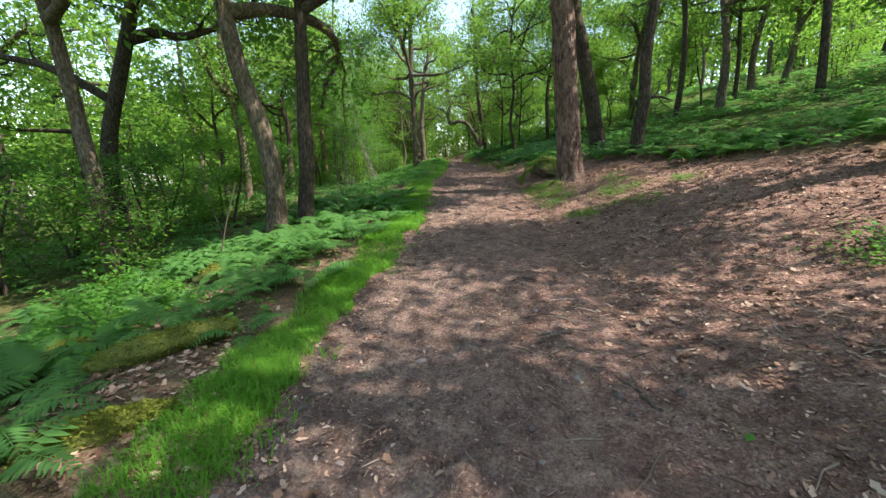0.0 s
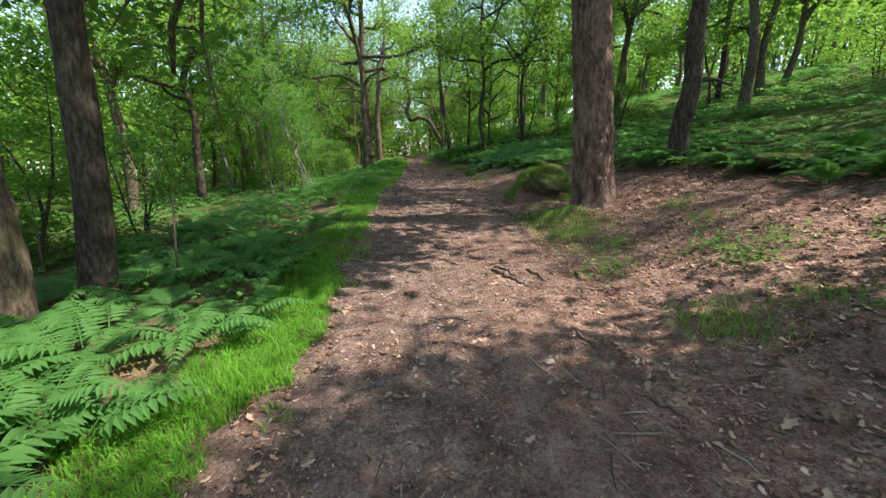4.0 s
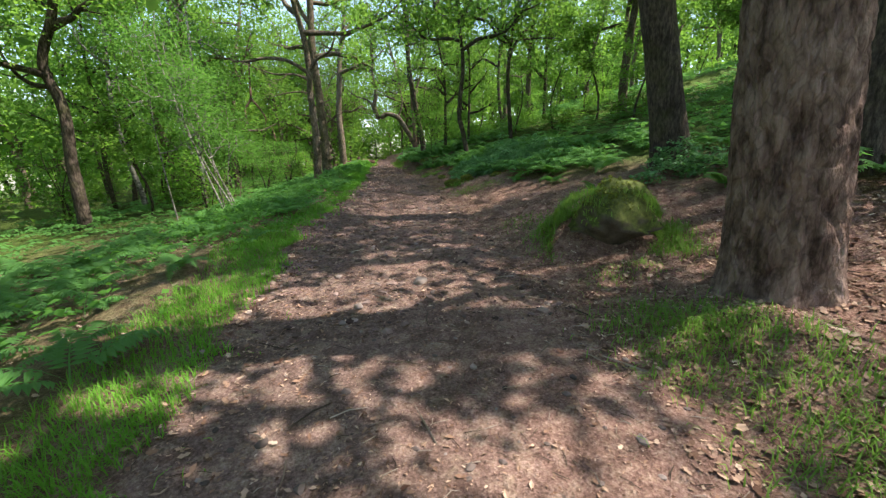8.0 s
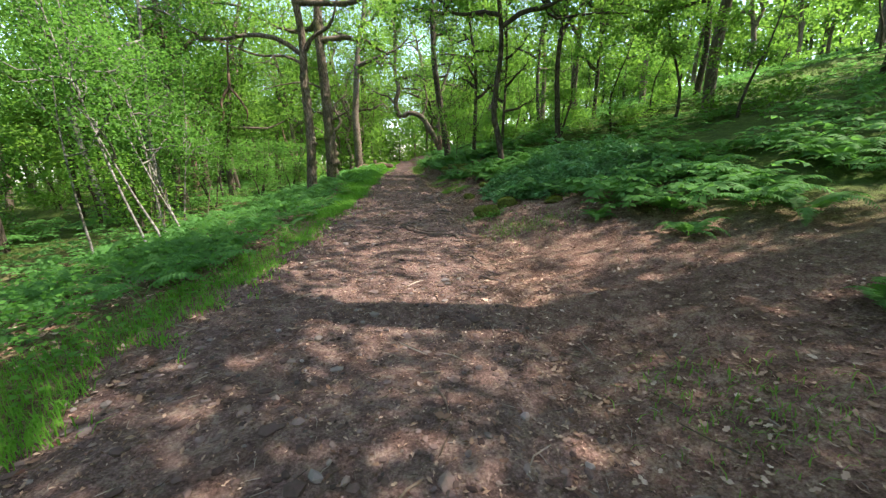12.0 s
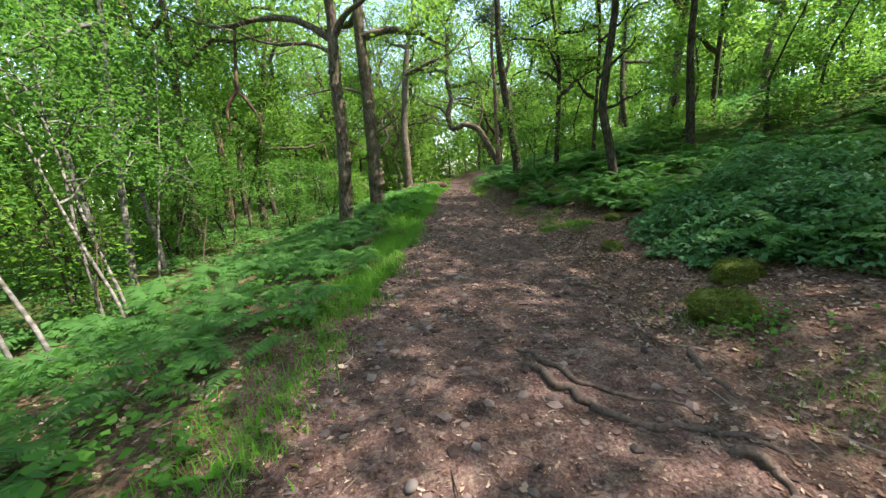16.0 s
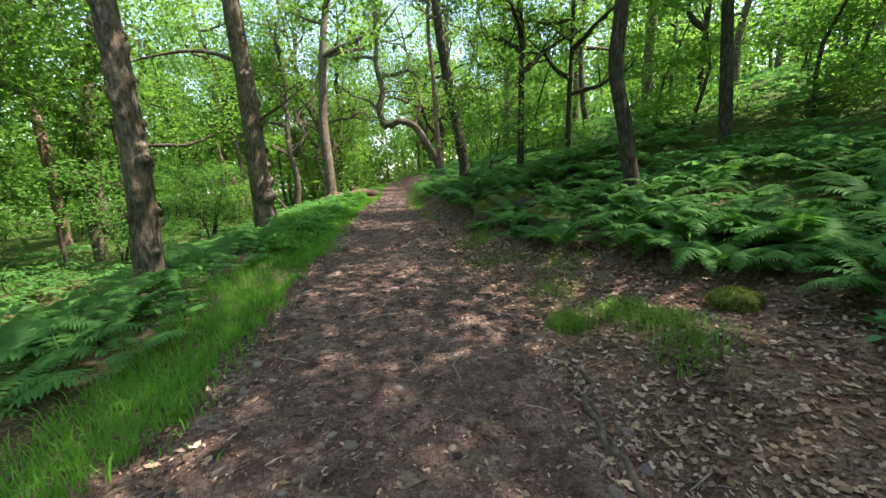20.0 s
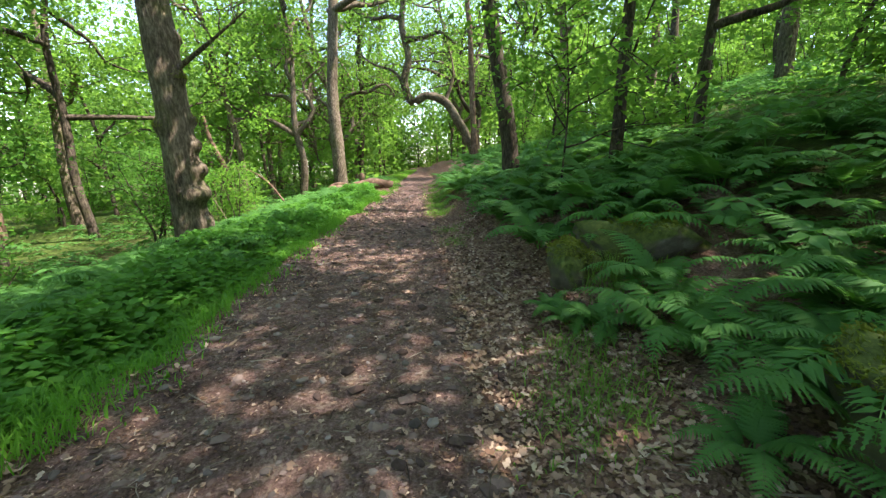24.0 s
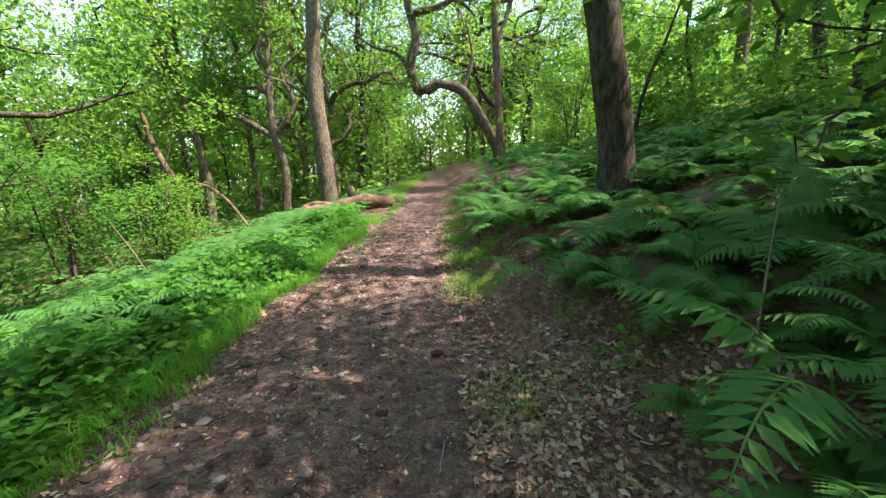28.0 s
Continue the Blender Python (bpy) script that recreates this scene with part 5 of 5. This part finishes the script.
shrub(-4.6, 4.8, 0.7, 0.9, 2400, 63, "leafy green bush on the bank", M_BRAMBLE, 0.06)

OUTLINE = [(-0.5, 0.0), (-0.22, 0.21), (-0.04, 0.13), (0.18, 0.27), (0.5, 0.0), (0.18, -0.27), (-0.04, -0.13), (-0.22, -0.21)]


def litter(name, X, Y, size, label, material, seed, lift=0.004, tilt=0.3):
    """Dead leaves with a lobed, curled outline, lying on the ground."""
    r = np.random.default_rng(seed)
    n = len(X)
    o = np.array(OUTLINE)
    a, s = r.uniform(0, 6.283, n), size * r.uniform(0.5, 1.25, n)
    cu = r.uniform(-0.1, 0.9, n)
    nrm = unit(np.stack([r.normal(0, tilt, n), r.normal(0, tilt, n), np.ones(n)], 1))
    d = np.stack([np.cos(a), np.sin(a), np.zeros(n)], 1)
    d = unit(d - nrm * (d * nrm).sum(1)[:, None])
    e = np.cross(nrm, d)
    C = np.stack([X, Y, ground_z(X, Y) + lift + s * tilt * 0.25], 1)
    u, v = o[:, 0][None, :, None] * s[:, None, None], o[:, 1][None, :, None] * s[:, None, None] * r.uniform(0.8, 1.3, n)[:, None, None]
    bend = (o[:, 0] ** 2 + 1.5 * o[:, 1] ** 2)[None, :, None] * (cu * s)[:, None, None]
    V = C[:, None, :] + u * d[:, None, :] + v * e[:, None, :] + bend * nrm[:, None, :]
    i = np.arange(n)[:, None] * 8
    F = np.concatenate([i + np.array([q]) for q in ((0, 1, 7), (1, 2, 6), (1, 6, 7), (2, 3, 5), (2, 5, 6), (3, 4, 5))])
    tagged(part(name, V.reshape(-1, 3), F, material, None, "", False), label, "leaf litter", "", "stuff")


def scatter_litter():
    r = np.random.default_rng(61)
    n = 54000
    y = np.where(r.uniform(size=n) < 0.62, r.uniform(0.5, 40, n), r.uniform(20.5, 34.0, n))
    far = np.interp(y, [0, 8, 12, 20, 24, 28, 30, 33, 40], [5, 5, 3.8, 3.0, 2.6, 2.0, 1.4, 1.2, 0.7])
    x = right_edge(y) - 0.4 + r.beta(1.2, 1.4, n) * far
    keep = r.uniform(size=n) < np.clip(0.75 + 0.6 * vn(x * 0.9, y * 0.9, 62) - 0.45 * (y < 6) * (x < 2.6), 0.1, 1)
    x, y = x[keep], y[keep]
    litter("leaf_litter", x, y, np.interp(y, [0, 18, 21, 30, 40], [0.046, 0.045, 0.046, 0.054, 0.052]), "curled brown oak leaves lying on the slope", M_LITTER, 63)
    n = 17000
    y = r.uniform(0.3, 44, n)
    x = left_edge(y) + r.uniform(-0.05, 1.05, n) * (right_edge(y) - left_edge(y))
    keep = r.uniform(size=n) < np.clip(0.45 + 0.7 * vn(x * 0.8, y * 0.8, 64), 0.05, 1)
    litter("path_leaves", x[keep], y[keep], np.exp(r.normal(-3.35, 0.35, keep.sum())), "scattered pale dead leaves on the path", M_LITTER, 65, 0.003, 0.15)
    n = 24000
    y = 1.0 + 12.5 * r.uniform(size=n)
    x = right_edge(y) - 0.3 + 5.0 * r.beta(1.1, 1.3, n)
    keep = r.uniform(size=n) < np.clip(0.7 + 0.7 * vn(x * 1.3, y * 1.3, 70), 0.1, 1)
    litter("slope_litter", x[keep], y[keep], np.exp(r.normal(-3.2, 0.35, keep.sum())), "small brown dead leaves on the bare slope", M_LITTER, 71, 0.004, 0.3)
    n = 1100
    y = r.uniform(1, 42, n)
    x = left_edge(y) + 0.05 + 0.22 * np.abs(r.normal(size=n))
    litter("edge_leaves", x, y, 0.065, "pale dead leaves gathered along the grass edge", M_LITTER, 67, 0.004, 0.3)
    y = np.concatenate([r.uniform(1, 44, 3000), r.uniform(0.9, 5.8, 2200), r.uniform(16, 22, 2000)])
    x = np.concatenate([left_edge(y[:3000]) - r.uniform(0.6, 4.5, 3000), -2.1 - 0.58 * (y[3000:5200] - 2.6) + r.normal(0, 0.38, 2200), left_edge(y[5200:]) - r.uniform(0.1, 2.6, 2000)])
    litter("bank_litter", x, y, 0.065, "brown dead leaves under the ferns", M_LITTER, 66)


scatter_litter()


def chips():
    """Crumbs of leaf, bark and needle that cover the trodden earth."""
    r = np.random.default_rng(68)
    n = 150000
    y = np.where(r.uniform(size=n) < 0.45, r.uniform(0.3, 14, n), r.uniform(14, 37, n))
    x = left_edge(y) + r.uniform(0.0, 1.0, n) * (right_edge(y) - left_edge(y) + np.where(y < 14, 2.2, 0.5))
    keep = r.uniform(size=n) < 0.65 + 0.5 * vn(x * 1.6, y * 1.6, 69)
    x, y = x[keep], y[keep]
    C = np.stack([x, y, ground_z(x, y) + 0.005], 1)
    s = np.exp(r.normal(-4.05, 0.45, len(x))).clip(0.006, 0.05)
    tagged(part("leaf_crumbs", *blades(C, s, r, 0.45, 2.0, 0.12), M_LITTER, None, "", False), "brown crumbs of leaf and bark on the earth", "leaf litter", "", "stuff")


chips()


def twigs():
    r = np.random.default_rng(67)
    n = 11000
    y = np.where(r.uniform(size=n) < 0.55, r.uniform(0.3, 15, n), r.uniform(15, 38, n))
    x = left_edge(y) + r.uniform(0.0, 1.0, n) * (right_edge(y) - left_edge(y) + np.where(y < 15, 1.8, 0.6))
    L = np.where(r.uniform(size=n) < 0.06, r.uniform(0.1, 0.35, n), r.uniform(0.02, 0.09, n))
    a = r.uniform(0, 6.283, n)
    d = np.stack([np.cos(a), np.sin(a), r.normal(0, 0.12, n)], 1)
    s = np.stack([-np.sin(a), np.cos(a), np.zeros(n)], 1)
    C = np.stack([x, y, ground_z(x, y) + 0.006], 1)
    w = (0.0013 + L * 0.012)[:, None]
    up = np.array([0, 0, 1.0])
    m = C + s * (L * r.normal(0, 0.08, n))[:, None] + up * w
    A, B = C - d * L[:, None] / 2, C + d * L[:, None] / 2
    V = np.stack([A - s * w, A + s * w, A + up * w * 1.6, m - s * w, m + s * w, m + up * w * 1.6, B - s * w * 0.6, B + s * w * 0.6, B + up * w], 1).reshape(-1, 3)
    i = np.arange(n)[:, None] * 9
    F = np.concatenate([i + np.array([[1, 4, 5, 2]]), i + np.array([[2, 5, 3, 0]]), i + np.array([[4, 7, 8, 5]]), i + np.array([[5, 8, 6, 3]])])
    tagged(part("twigs", V, F, M_TWIG, None, "", False), "dry twigs and pine needles strewn on the path", "twigs", "", "stuff")


twigs()


def stone_shape(r, flat=0.6):
    bm = bmesh.new()
    bmesh.ops.create_icosphere(bm, subdivisions=1, radius=1)
    V = np.array([v.co for v in bm.verts])
    F = np.array([[v.index for v in f.verts] for f in bm.faces])
    bm.free()
    V = V * (1 + r.normal(0, 0.18, (len(V), 1))) * np.array([1, r.uniform(0.6, 0.95), flat])
    return V, F


def pebbles():
    r = np.random.default_rng(71)
    n = 2400
    shapes = [stone_shape(r) for _ in range(6)]
    y = np.where(r.uniform(size=n) < 0.75, r.uniform(14, 40, n), r.uniform(0.5, 14, n))
    x = left_edge(y) + r.beta(1.3, 1.6, n) * (right_edge(y) - left_edge(y))
    s = np.exp(r.normal(-4.1, 0.5, n)).clip(0.008, 0.045)
    z = ground_z(x, y)
    ch = []
    for k in range(n):
        V, F = shapes[k % 6]
        a = r.uniform(0, 6.28)
        c, sn = math.cos(a), math.sin(a)
        W = np.stack([V[:, 0] * c - V[:, 1] * sn, V[:, 0] * sn + V[:, 1] * c, V[:, 2]], 1) * s[k] + np.array([x[k], y[k], z[k]])
        ch.append((W, F))
    tagged(part("pebbles", *join(ch), M_STONE, None, "", False), "small dull stones trodden into the path", "pebbles", "", "stuff")


pebbles()


def clods():
    """Lumps of dark earth kicked up on the upper path."""
    r = np.random.default_rng(72)
    n = 7500
    shapes = [stone_shape(r, 0.5) for _ in range(6)]
    y = np.where(r.uniform(size=n) < 0.6, r.uniform(24, 40, n), r.uniform(12, 24, n))
    x = left_edge(y) + r.uniform(0.03, 0.97, n) * (right_edge(y) - left_edge(y))
    s = np.exp(r.normal(-3.95, 0.5, n)).clip(0.009, 0.06)
    z = ground_z(x, y)
    ch = []
    for k in range(n):
        V, F = shapes[k % 6]
        a = r.uniform(0, 6.28)
        c, sn = math.cos(a), math.sin(a)
        ch.append((np.stack([V[:, 0] * c - V[:, 1] * sn, V[:, 0] * sn + V[:, 1] * c, V[:, 2]], 1) * s[k] + np.array([x[k], y[k], z[k]]), F))
    tagged(part("earth_clods", *join(ch), M_CLOD, None, "", False), "dark crumbly lumps of earth on the path", "clods", "", "stuff")


clods()


def boulder(name, x, y, size, label, seed, material=None, sink=0.25, sharp=0.25, turn=0.0, category="rock"):
    r = np.random.default_rng(seed)
    bm = bmesh.new()
    bmesh.ops.create_icosphere(bm, subdivisions=4 if max(size) > 0.13 else 2, radius=1)
    V = np.array([v.co for v in bm.verts])
    F = np.array([[v.index for v in f.verts] for f in bm.faces])
    bm.free()
    for _ in range(15):
        d = unit(r.normal(0, 1, 3))
        h = r.uniform(0.5, 0.85)
        k = V @ d
        V = V - np.outer(np.maximum(0, k - h) * 0.96, d)
    s0 = r.uniform(0, 50)
    V = V * (1 + sharp * 0.5 * vn(V[:, 0] * 2 + s0, V[:, 1] * 2 + V[:, 2] * 1.7, s0) + sharp * 0.22 * vn(V[:, 0] * 6 + V[:, 2] * 5, V[:, 1] * 6 - V[:, 2] * 4, s0 + 1) + sharp * 0.1 * vn(V[:, 0] * 15 + V[:, 2] * 9, V[:, 1] * 15, s0 + 2))[:, None]
    V = V * np.array(size)
    ob = part(name, V, F, material or M_ROCK)
    ob.matrix_basis = pose(x, y, gz(x, y) + size[2] * (1 - 2 * sink), 0, 0, turn)
    if name in ("moss_clump", "mossy_log") or "moss" in label and max(size) > 0.29:
        n = int(1900 * min(1.8, max(size) / 0.25))
        moss = name != "boulder"
        k = r.choice(len(V), n, p=(lambda w: w / w.sum())(np.maximum(0.001, unit(V)[:, 2] + (0.25 if moss else -0.45))))
        C = V[k] + r.normal(0, 0.012, (n, 3))
        part("moss", *blades(C, 0.026 if moss else 0.022, r, 0.4, 0.3, 0.1, unit(V[k]) * 1.2), M_TUFT, ob)
    return tagged(ob, label, category)


boulder("boulder", 3.34, 13.36, (0.66, 0.42, 0.42), "mossy boulder with a grassy top beside the path", 21, sink=0.36, turn=-12, sharp=0.5)
boulder("boulder", 3.12, 30.0, (0.24, 0.30, 0.36), "pointed gritstone block with moss in the bank", 3, sink=0.42, turn=10, sharp=0.4)
boulder("boulder", 3.72, 30.15, (0.72, 0.40, 0.40), "dark mossy ledge of rock in the bank", 4, sink=0.46, turn=-8, sharp=0.45)
boulder("boulder", 3.55, 27.9, (0.4, 0.5, 0.3), "dark mossy boulder under ferns", 5, sink=0.38, sharp=0.45)
boulder("boulder", 3.6, 34.9, (0.45, 0.5, 0.3), "dark mossy boulder under ferns", 6, sink=0.42, sharp=0.45)
boulder("boulder", -3.55, 5.6, (0.3, 0.22, 0.18), "small mossy rock among ferns", 7)
boulder("boulder", -3.2, 3.0, (0.35, 0.22, 0.16), "small mossy rock among ferns", 9)
boulder("boulder", 6.6, 10.8, (0.7, 0.4, 0.22), "flat mossy rock under the oak", 8)
boulder("moss_clump", 2.97, 20.85, (0.26, 0.27, 0.17), "yellow-green moss cushion in leaf litter", 10, M_MOSS, 0.36, 0.4, 0, "moss")
boulder("moss_clump", 4.2, 20.6, (0.2, 0.16, 0.1), "yellow-green moss cushion in leaf litter", 11, M_MOSS, 0.36, 0.4, 0, "moss")
boulder("moss_clump", 3.75, 24.9, (0.2, 0.2, 0.11), "dark moss cushion in leaf litter", 12, M_MOSS, 0.36, 0.4, 0, "moss")
boulder("boulder", 3.62, 33.25, (0.3, 0.42, 0.3), "tall mossy rock face in the fern bank", 16, sink=0.5, turn=15, sharp=0.45)
boulder("moss_clump", 3.55, 21.5, (0.30, 0.26, 0.15), "yellow-green moss cushion in leaf litter", 17, M_MOSS, 0.36, 0.3, 20, "moss")
boulder("moss_clump", 3.0, 23.05, (0.14, 0.14, 0.10), "dark moss cushion under the shrub's edge", 18, M_MOSS, 0.36, 0.3, 0, "moss")
boulder("mossy_log", -2.05, 2.75, (0.55, 0.14, 0.12), "short mossy log on the bank", 14, M_MOSS, 0.3, 0.2, 50, "log")
boulder("mossy_log", -1.75, 1.75, (0.4, 0.12, 0.1), "short mossy log on the bank", 15, M_MOSS, 0.3, 0.2, 40, "log")
srng = np.random.default_rng(73)
for x, y, s in [(1.14, 13.07, 0.11), (0.55, 12.55, 0.06), (0.52, 12.3, 0.06), (0.3, 13.5, 0.05), (0.75, 21.15, 0.055), (0.6, 21.25, 0.045), (0.85, 21.5, 0.06), (0.95, 21.75, 0.05), (0.9, 22.3, 0.07), (1.05, 22.5, 0.06), (0.3, 20.2, 0.05), (0.5, 19.2, 0.06),
                (0.65, 19.35, 0.05), (0.9, 19.2, 0.05), (1.2, 23.6, 0.04), (0.4, 25.1, 0.05), (0.8, 26.2, 0.05), (0.35, 29.6, 0.06), (0.6, 30.2, 0.05), (1.3, 29, 0.04), (0.2, 31.6, 0.05), (0.7, 16.3, 0.05), (1.1, 16.7, 0.06)]:
    boulder("stone", x, y, (s, s * srng.uniform(0.6, 0.9), s * 0.6), "dull grey stone bedded in the path", int(srng.integers(1, 999)), M_STONE, 0.42, 0.3, srng.uniform(0, 180), "stone")


def root_line(pts, r0, label="exposed tree root across the path", r1=0.35, name="tree_root", material=None, lift=0.55):
    pts = [(x, y, 0) for x, y in pts]
    n = 16 * len(pts)
    r0 = r0 * 0.8
    P = spline(pts, n)
    r = np.random.default_rng(int(abs(pts[0][0] * 1000 + pts[0][1] * 77)))
    P[:, :2] += 0.035 * np.stack([vn(np.arange(n) * 0.23, 0 * P[:, 0], 1 + pts[0][0]), vn(np.arange(n) * 0.23, 0 * P[:, 0], 7 + pts[0][1])], 1)
    u = np.linspace(0, 1, n)
    R = r0 * (1 - (1 - r1) * u) * (1 + 0.15 * vn(u * 14, u * 3, 5))
    end = np.minimum(1, np.minimum(u, 1 - u) / 0.12)
    P[:, 2] = ground_z(P[:, 0], P[:, 1]) + R * (lift - 1.3 * (1 - end)) + 0.2 * r0 * vn(u * 9, u * 2, 6)
    V, F = tube(P, R * (0.35 + 0.65 * end), 9, lambda th, z: 1 + 0.16 * vn(th * 1.5, z * 9, 4))
    ob = part(name, V, F, material or M_ROOT)
    return tagged(ob, label, "root" if name == "tree_root" else "branch")


root_line([(1.47, 9.40), (1.39, 9.03)], 0.03)
root_line([(1.21, 9.03), (1.32, 8.79), (1.42, 8.63), (1.45, 8.44), (1.49, 8.33)], 0.035)
root_line([(1.63, 8.92), (1.69, 8.73), (1.74, 8.50)], 0.035)
root_line([(2.13, 8.78), (2.08, 8.55)], 0.035)
root_line([(2.01, 8.38), (1.97, 8.24)], 0.03)
root_line([(0.02, 9.84), (0.36, 9.84), (0.74, 9.73)], 0.025)
root_line([(0.51, 9.68), (0.74, 9.73)], 0.02)
root_line([(1.12, 8.60), (0.98, 8.48), (0.87, 8.36)], 0.02)
root_line([(1.25, 20.45), (1.43, 20.15), (1.61, 19.84), (1.84, 19.70), (2.17, 19.59), (2.39, 19.44), (2.50, 19.34)], 0.04)
root_line([(2.48, 20.49), (2.41, 20.15), (2.42, 19.87)], 0.04)
root_line([(2.10, 19.45), (2.22, 19.35), (2.22, 19.24)], 0.045)
root_line([(2.05, 21.97), (2.27, 21.95), (2.36, 21.76), (2.40, 21.63)], 0.035)
root_line([(2.06, 21.90), (2.02, 21.70), (2.18, 21.66), (2.37, 21.61)], 0.035)
root_line([(2.39, 24.48), (2.29, 23.74), (2.36, 23.12), (2.44, 22.77)], 0.03)
root_line([(2.53, 24.65), (2.36, 24.28), (2.30, 23.97), (2.32, 23.71)], 0.025)
root_line([(2.16, 25.58), (2.35, 25.54), (2.44, 25.30)], 0.02)
root_line([(1.28, 20.69), (1.65, 20.07), (2.26, 19.82)], 0.03)
root_line([(2.15, 18.41), (2.39, 17.96)], 0.025)
root_line([(2.19, 17.60), (2.47, 17.37)], 0.025)
root_line([(1.19, 1.99), (1.17, 2.15), (1.11, 2.33)], 0.02)
root_line([(0.68, 1.92), (0.62, 1.75)], 0.012)
root_line([(1.90, 2.35), (1.92, 2.19), (1.96, 1.96)], 0.012)
root_line([(-0.87, 2.19), (-0.66, 2.12)], 0.015)
root_line([(0.66, 2.50), (0.87, 2.65), (1.00, 2.56)], 0.02)
root_line([(0.64, 2.74), (0.86, 2.87), (1.14, 2.96)], 0.03)
root_line([(1.58, 7.48), (1.59, 7.10)], 0.025)
root_line([(1.65, 6.61), (1.78, 6.41)], 0.02)
root_line([(1.21, 5.40), (1.35, 5.36), (1.41, 5.23)], 0.02)
root_line([(1.27, 9.16), (1.51, 8.63)], 0.025)
root_line([(1.29, 5.80), (1.17, 5.50)], 0.015)


# ---- fallen log, dead wood ----
def fallen_log():
    root = tagged(new("fallen_log"), "reddish fallen log with a forked end by the path", "log")
    root.location = (-1.0, 42.3, gz(-1.0, 42.3))
    r = np.random.default_rng(81)
    z0 = root.location.z

    def at(x, y, h):
        return (x + 1.0, y - 44.8, gz(x, y - 2.5) + h - z0)
    P = spline([at(-1.7, 44.4, 0.32), at(-1.0, 44.7, 0.25), at(-0.4, 44.9, 0.2), at(0.1, 45.0, 0.16), at(0.5, 45.1, 0.06)], 30)
    part("log", *tube(P, np.linspace(0.12, 0.21, 30) * (1 + 0.15 * vn(np.arange(30) * 0.6, np.zeros(30), 2)), 14, lambda th, z: 1 + 0.15 * vn(th * 2, z * 5, 3)), M_DEADWOOD, root)
    for pts, r0 in (([at(-1.0, 44.7, 0.3), at(-1.5, 44.5, 0.42), at(-2.0, 44.2, 0.25), at(-2.3, 44.0, 0.02)], 0.07), ([at(-1.5, 44.5, 0.3), at(-1.9, 44.3, 0.15), at(-2.2, 44.4, 0.0)], 0.05)):
        part("branch", *tube(spline(pts, 16), np.linspace(r0, r0 * 0.5, 16), 8), M_DEADWOOD, root)
    V, F = tube(spline([(0, 0, -0.1), (0.02, 0, 0.25), (-0.02, 0, 0.5), (0.0, 0, 0.62)], 12), [0.16, 0.14, 0.12, 0.11, 0.10, 0.10, 0.10, 0.11, 0.12, 0.12, 0.10, 0.03], 12, lambda th, z: 1 + 0.2 * vn(th * 2, z * 6, 5))
    st = part("stump", V, F, M_DEADWOOD)
    st.location = (-0.75, 43.3, gz(-0.75, 43.3))
    tagged(st, "short broken stump beside the fallen log", "stump")


fallen_log()


def hung_branch():
    """A dead forked branch caught on the oak's limb."""
    root = tagged(new("dead_branch"), "pale dead forked branch hanging from an oak limb", "branch")
    bz = gz(-1.95, 28.1)
    root.location = (-1.95, 28.1, bz)
    top = (-2.35, 0.05, 5.1)
    knee = (-2.42, -0.1, 3.55)
    part("stem", *tube(spline([top, (-2.4, 0, 4.4), knee], 16), np.linspace(0.03, 0.05, 16), 7), M_DEADWOOD, root)
    part("fork", *tube(spline([knee, (-2.72, -0.15, 3.0), (-2.68, -0.15, 2.65), (-2.88, -0.2, 2.3)], 18), np.linspace(0.055, 0.02, 18), 7), M_DEADWOOD, root)
    part("fork", *tube(spline([knee, (-2.08, -0.15, 3.1), (-1.92, -0.1, 2.7), (-1.98, -0.1, 2.45)], 18), np.linspace(0.05, 0.018, 18), 7), M_DEADWOOD, root)


hung_branch()


def leaning_stick(x, y, dx, dy, h, r=0.012, label="thin bare stick leaning in the undergrowth"):
    P = spline([(x, y, gz(x, y) - 0.05), (x + dx * 0.45, y + dy * 0.45, gz(x, y) + h * 0.5), (x + dx, y + dy, gz(x, y) + h)], 12)
    tagged(part("stick", *tube(P, np.linspace(r, r * 0.5, 12), 6), M_TWIG), label, "stick")


leaning_stick(2.95, 32.85, 0.45, 0.5, 0.75, 0.006)
srng2 = np.random.default_rng(83)
for x, y, h in [(-6.2, 43.5, 1.9), (-5.8, 41.5, 1.6), (-5.0, 43.0, 1.4), (-7.5, 42.0, 2.2), (-4.6, 40.0, 1.3), (-4.9, 26.4, 1.4), (-5.4, 24.4, 1.7), (-4.4, 23.2, 1.3), (-4.2, 7.0, 1.5), (-5.5, 9.6, 1.8), (-2.7, 9.9, 1.3), (-6.3, 12.2, 1.7)]:
    leaning_stick(x, y, srng2.normal(0, 0.35), srng2.normal(0, 0.2), h, 0.016, "thin pale dead stem standing among ferns")

V, F = blades(np.array([[1.48, 1.67, gz(1.48, 1.67) + 0.012]]), 0.10, np.random.default_rng(2), 0.6, 6.0, 0.05)
tagged(part("fallen_leaf", V, F, M_BRAMBLE), "single fresh green leaf lying on the earth", "leaf")
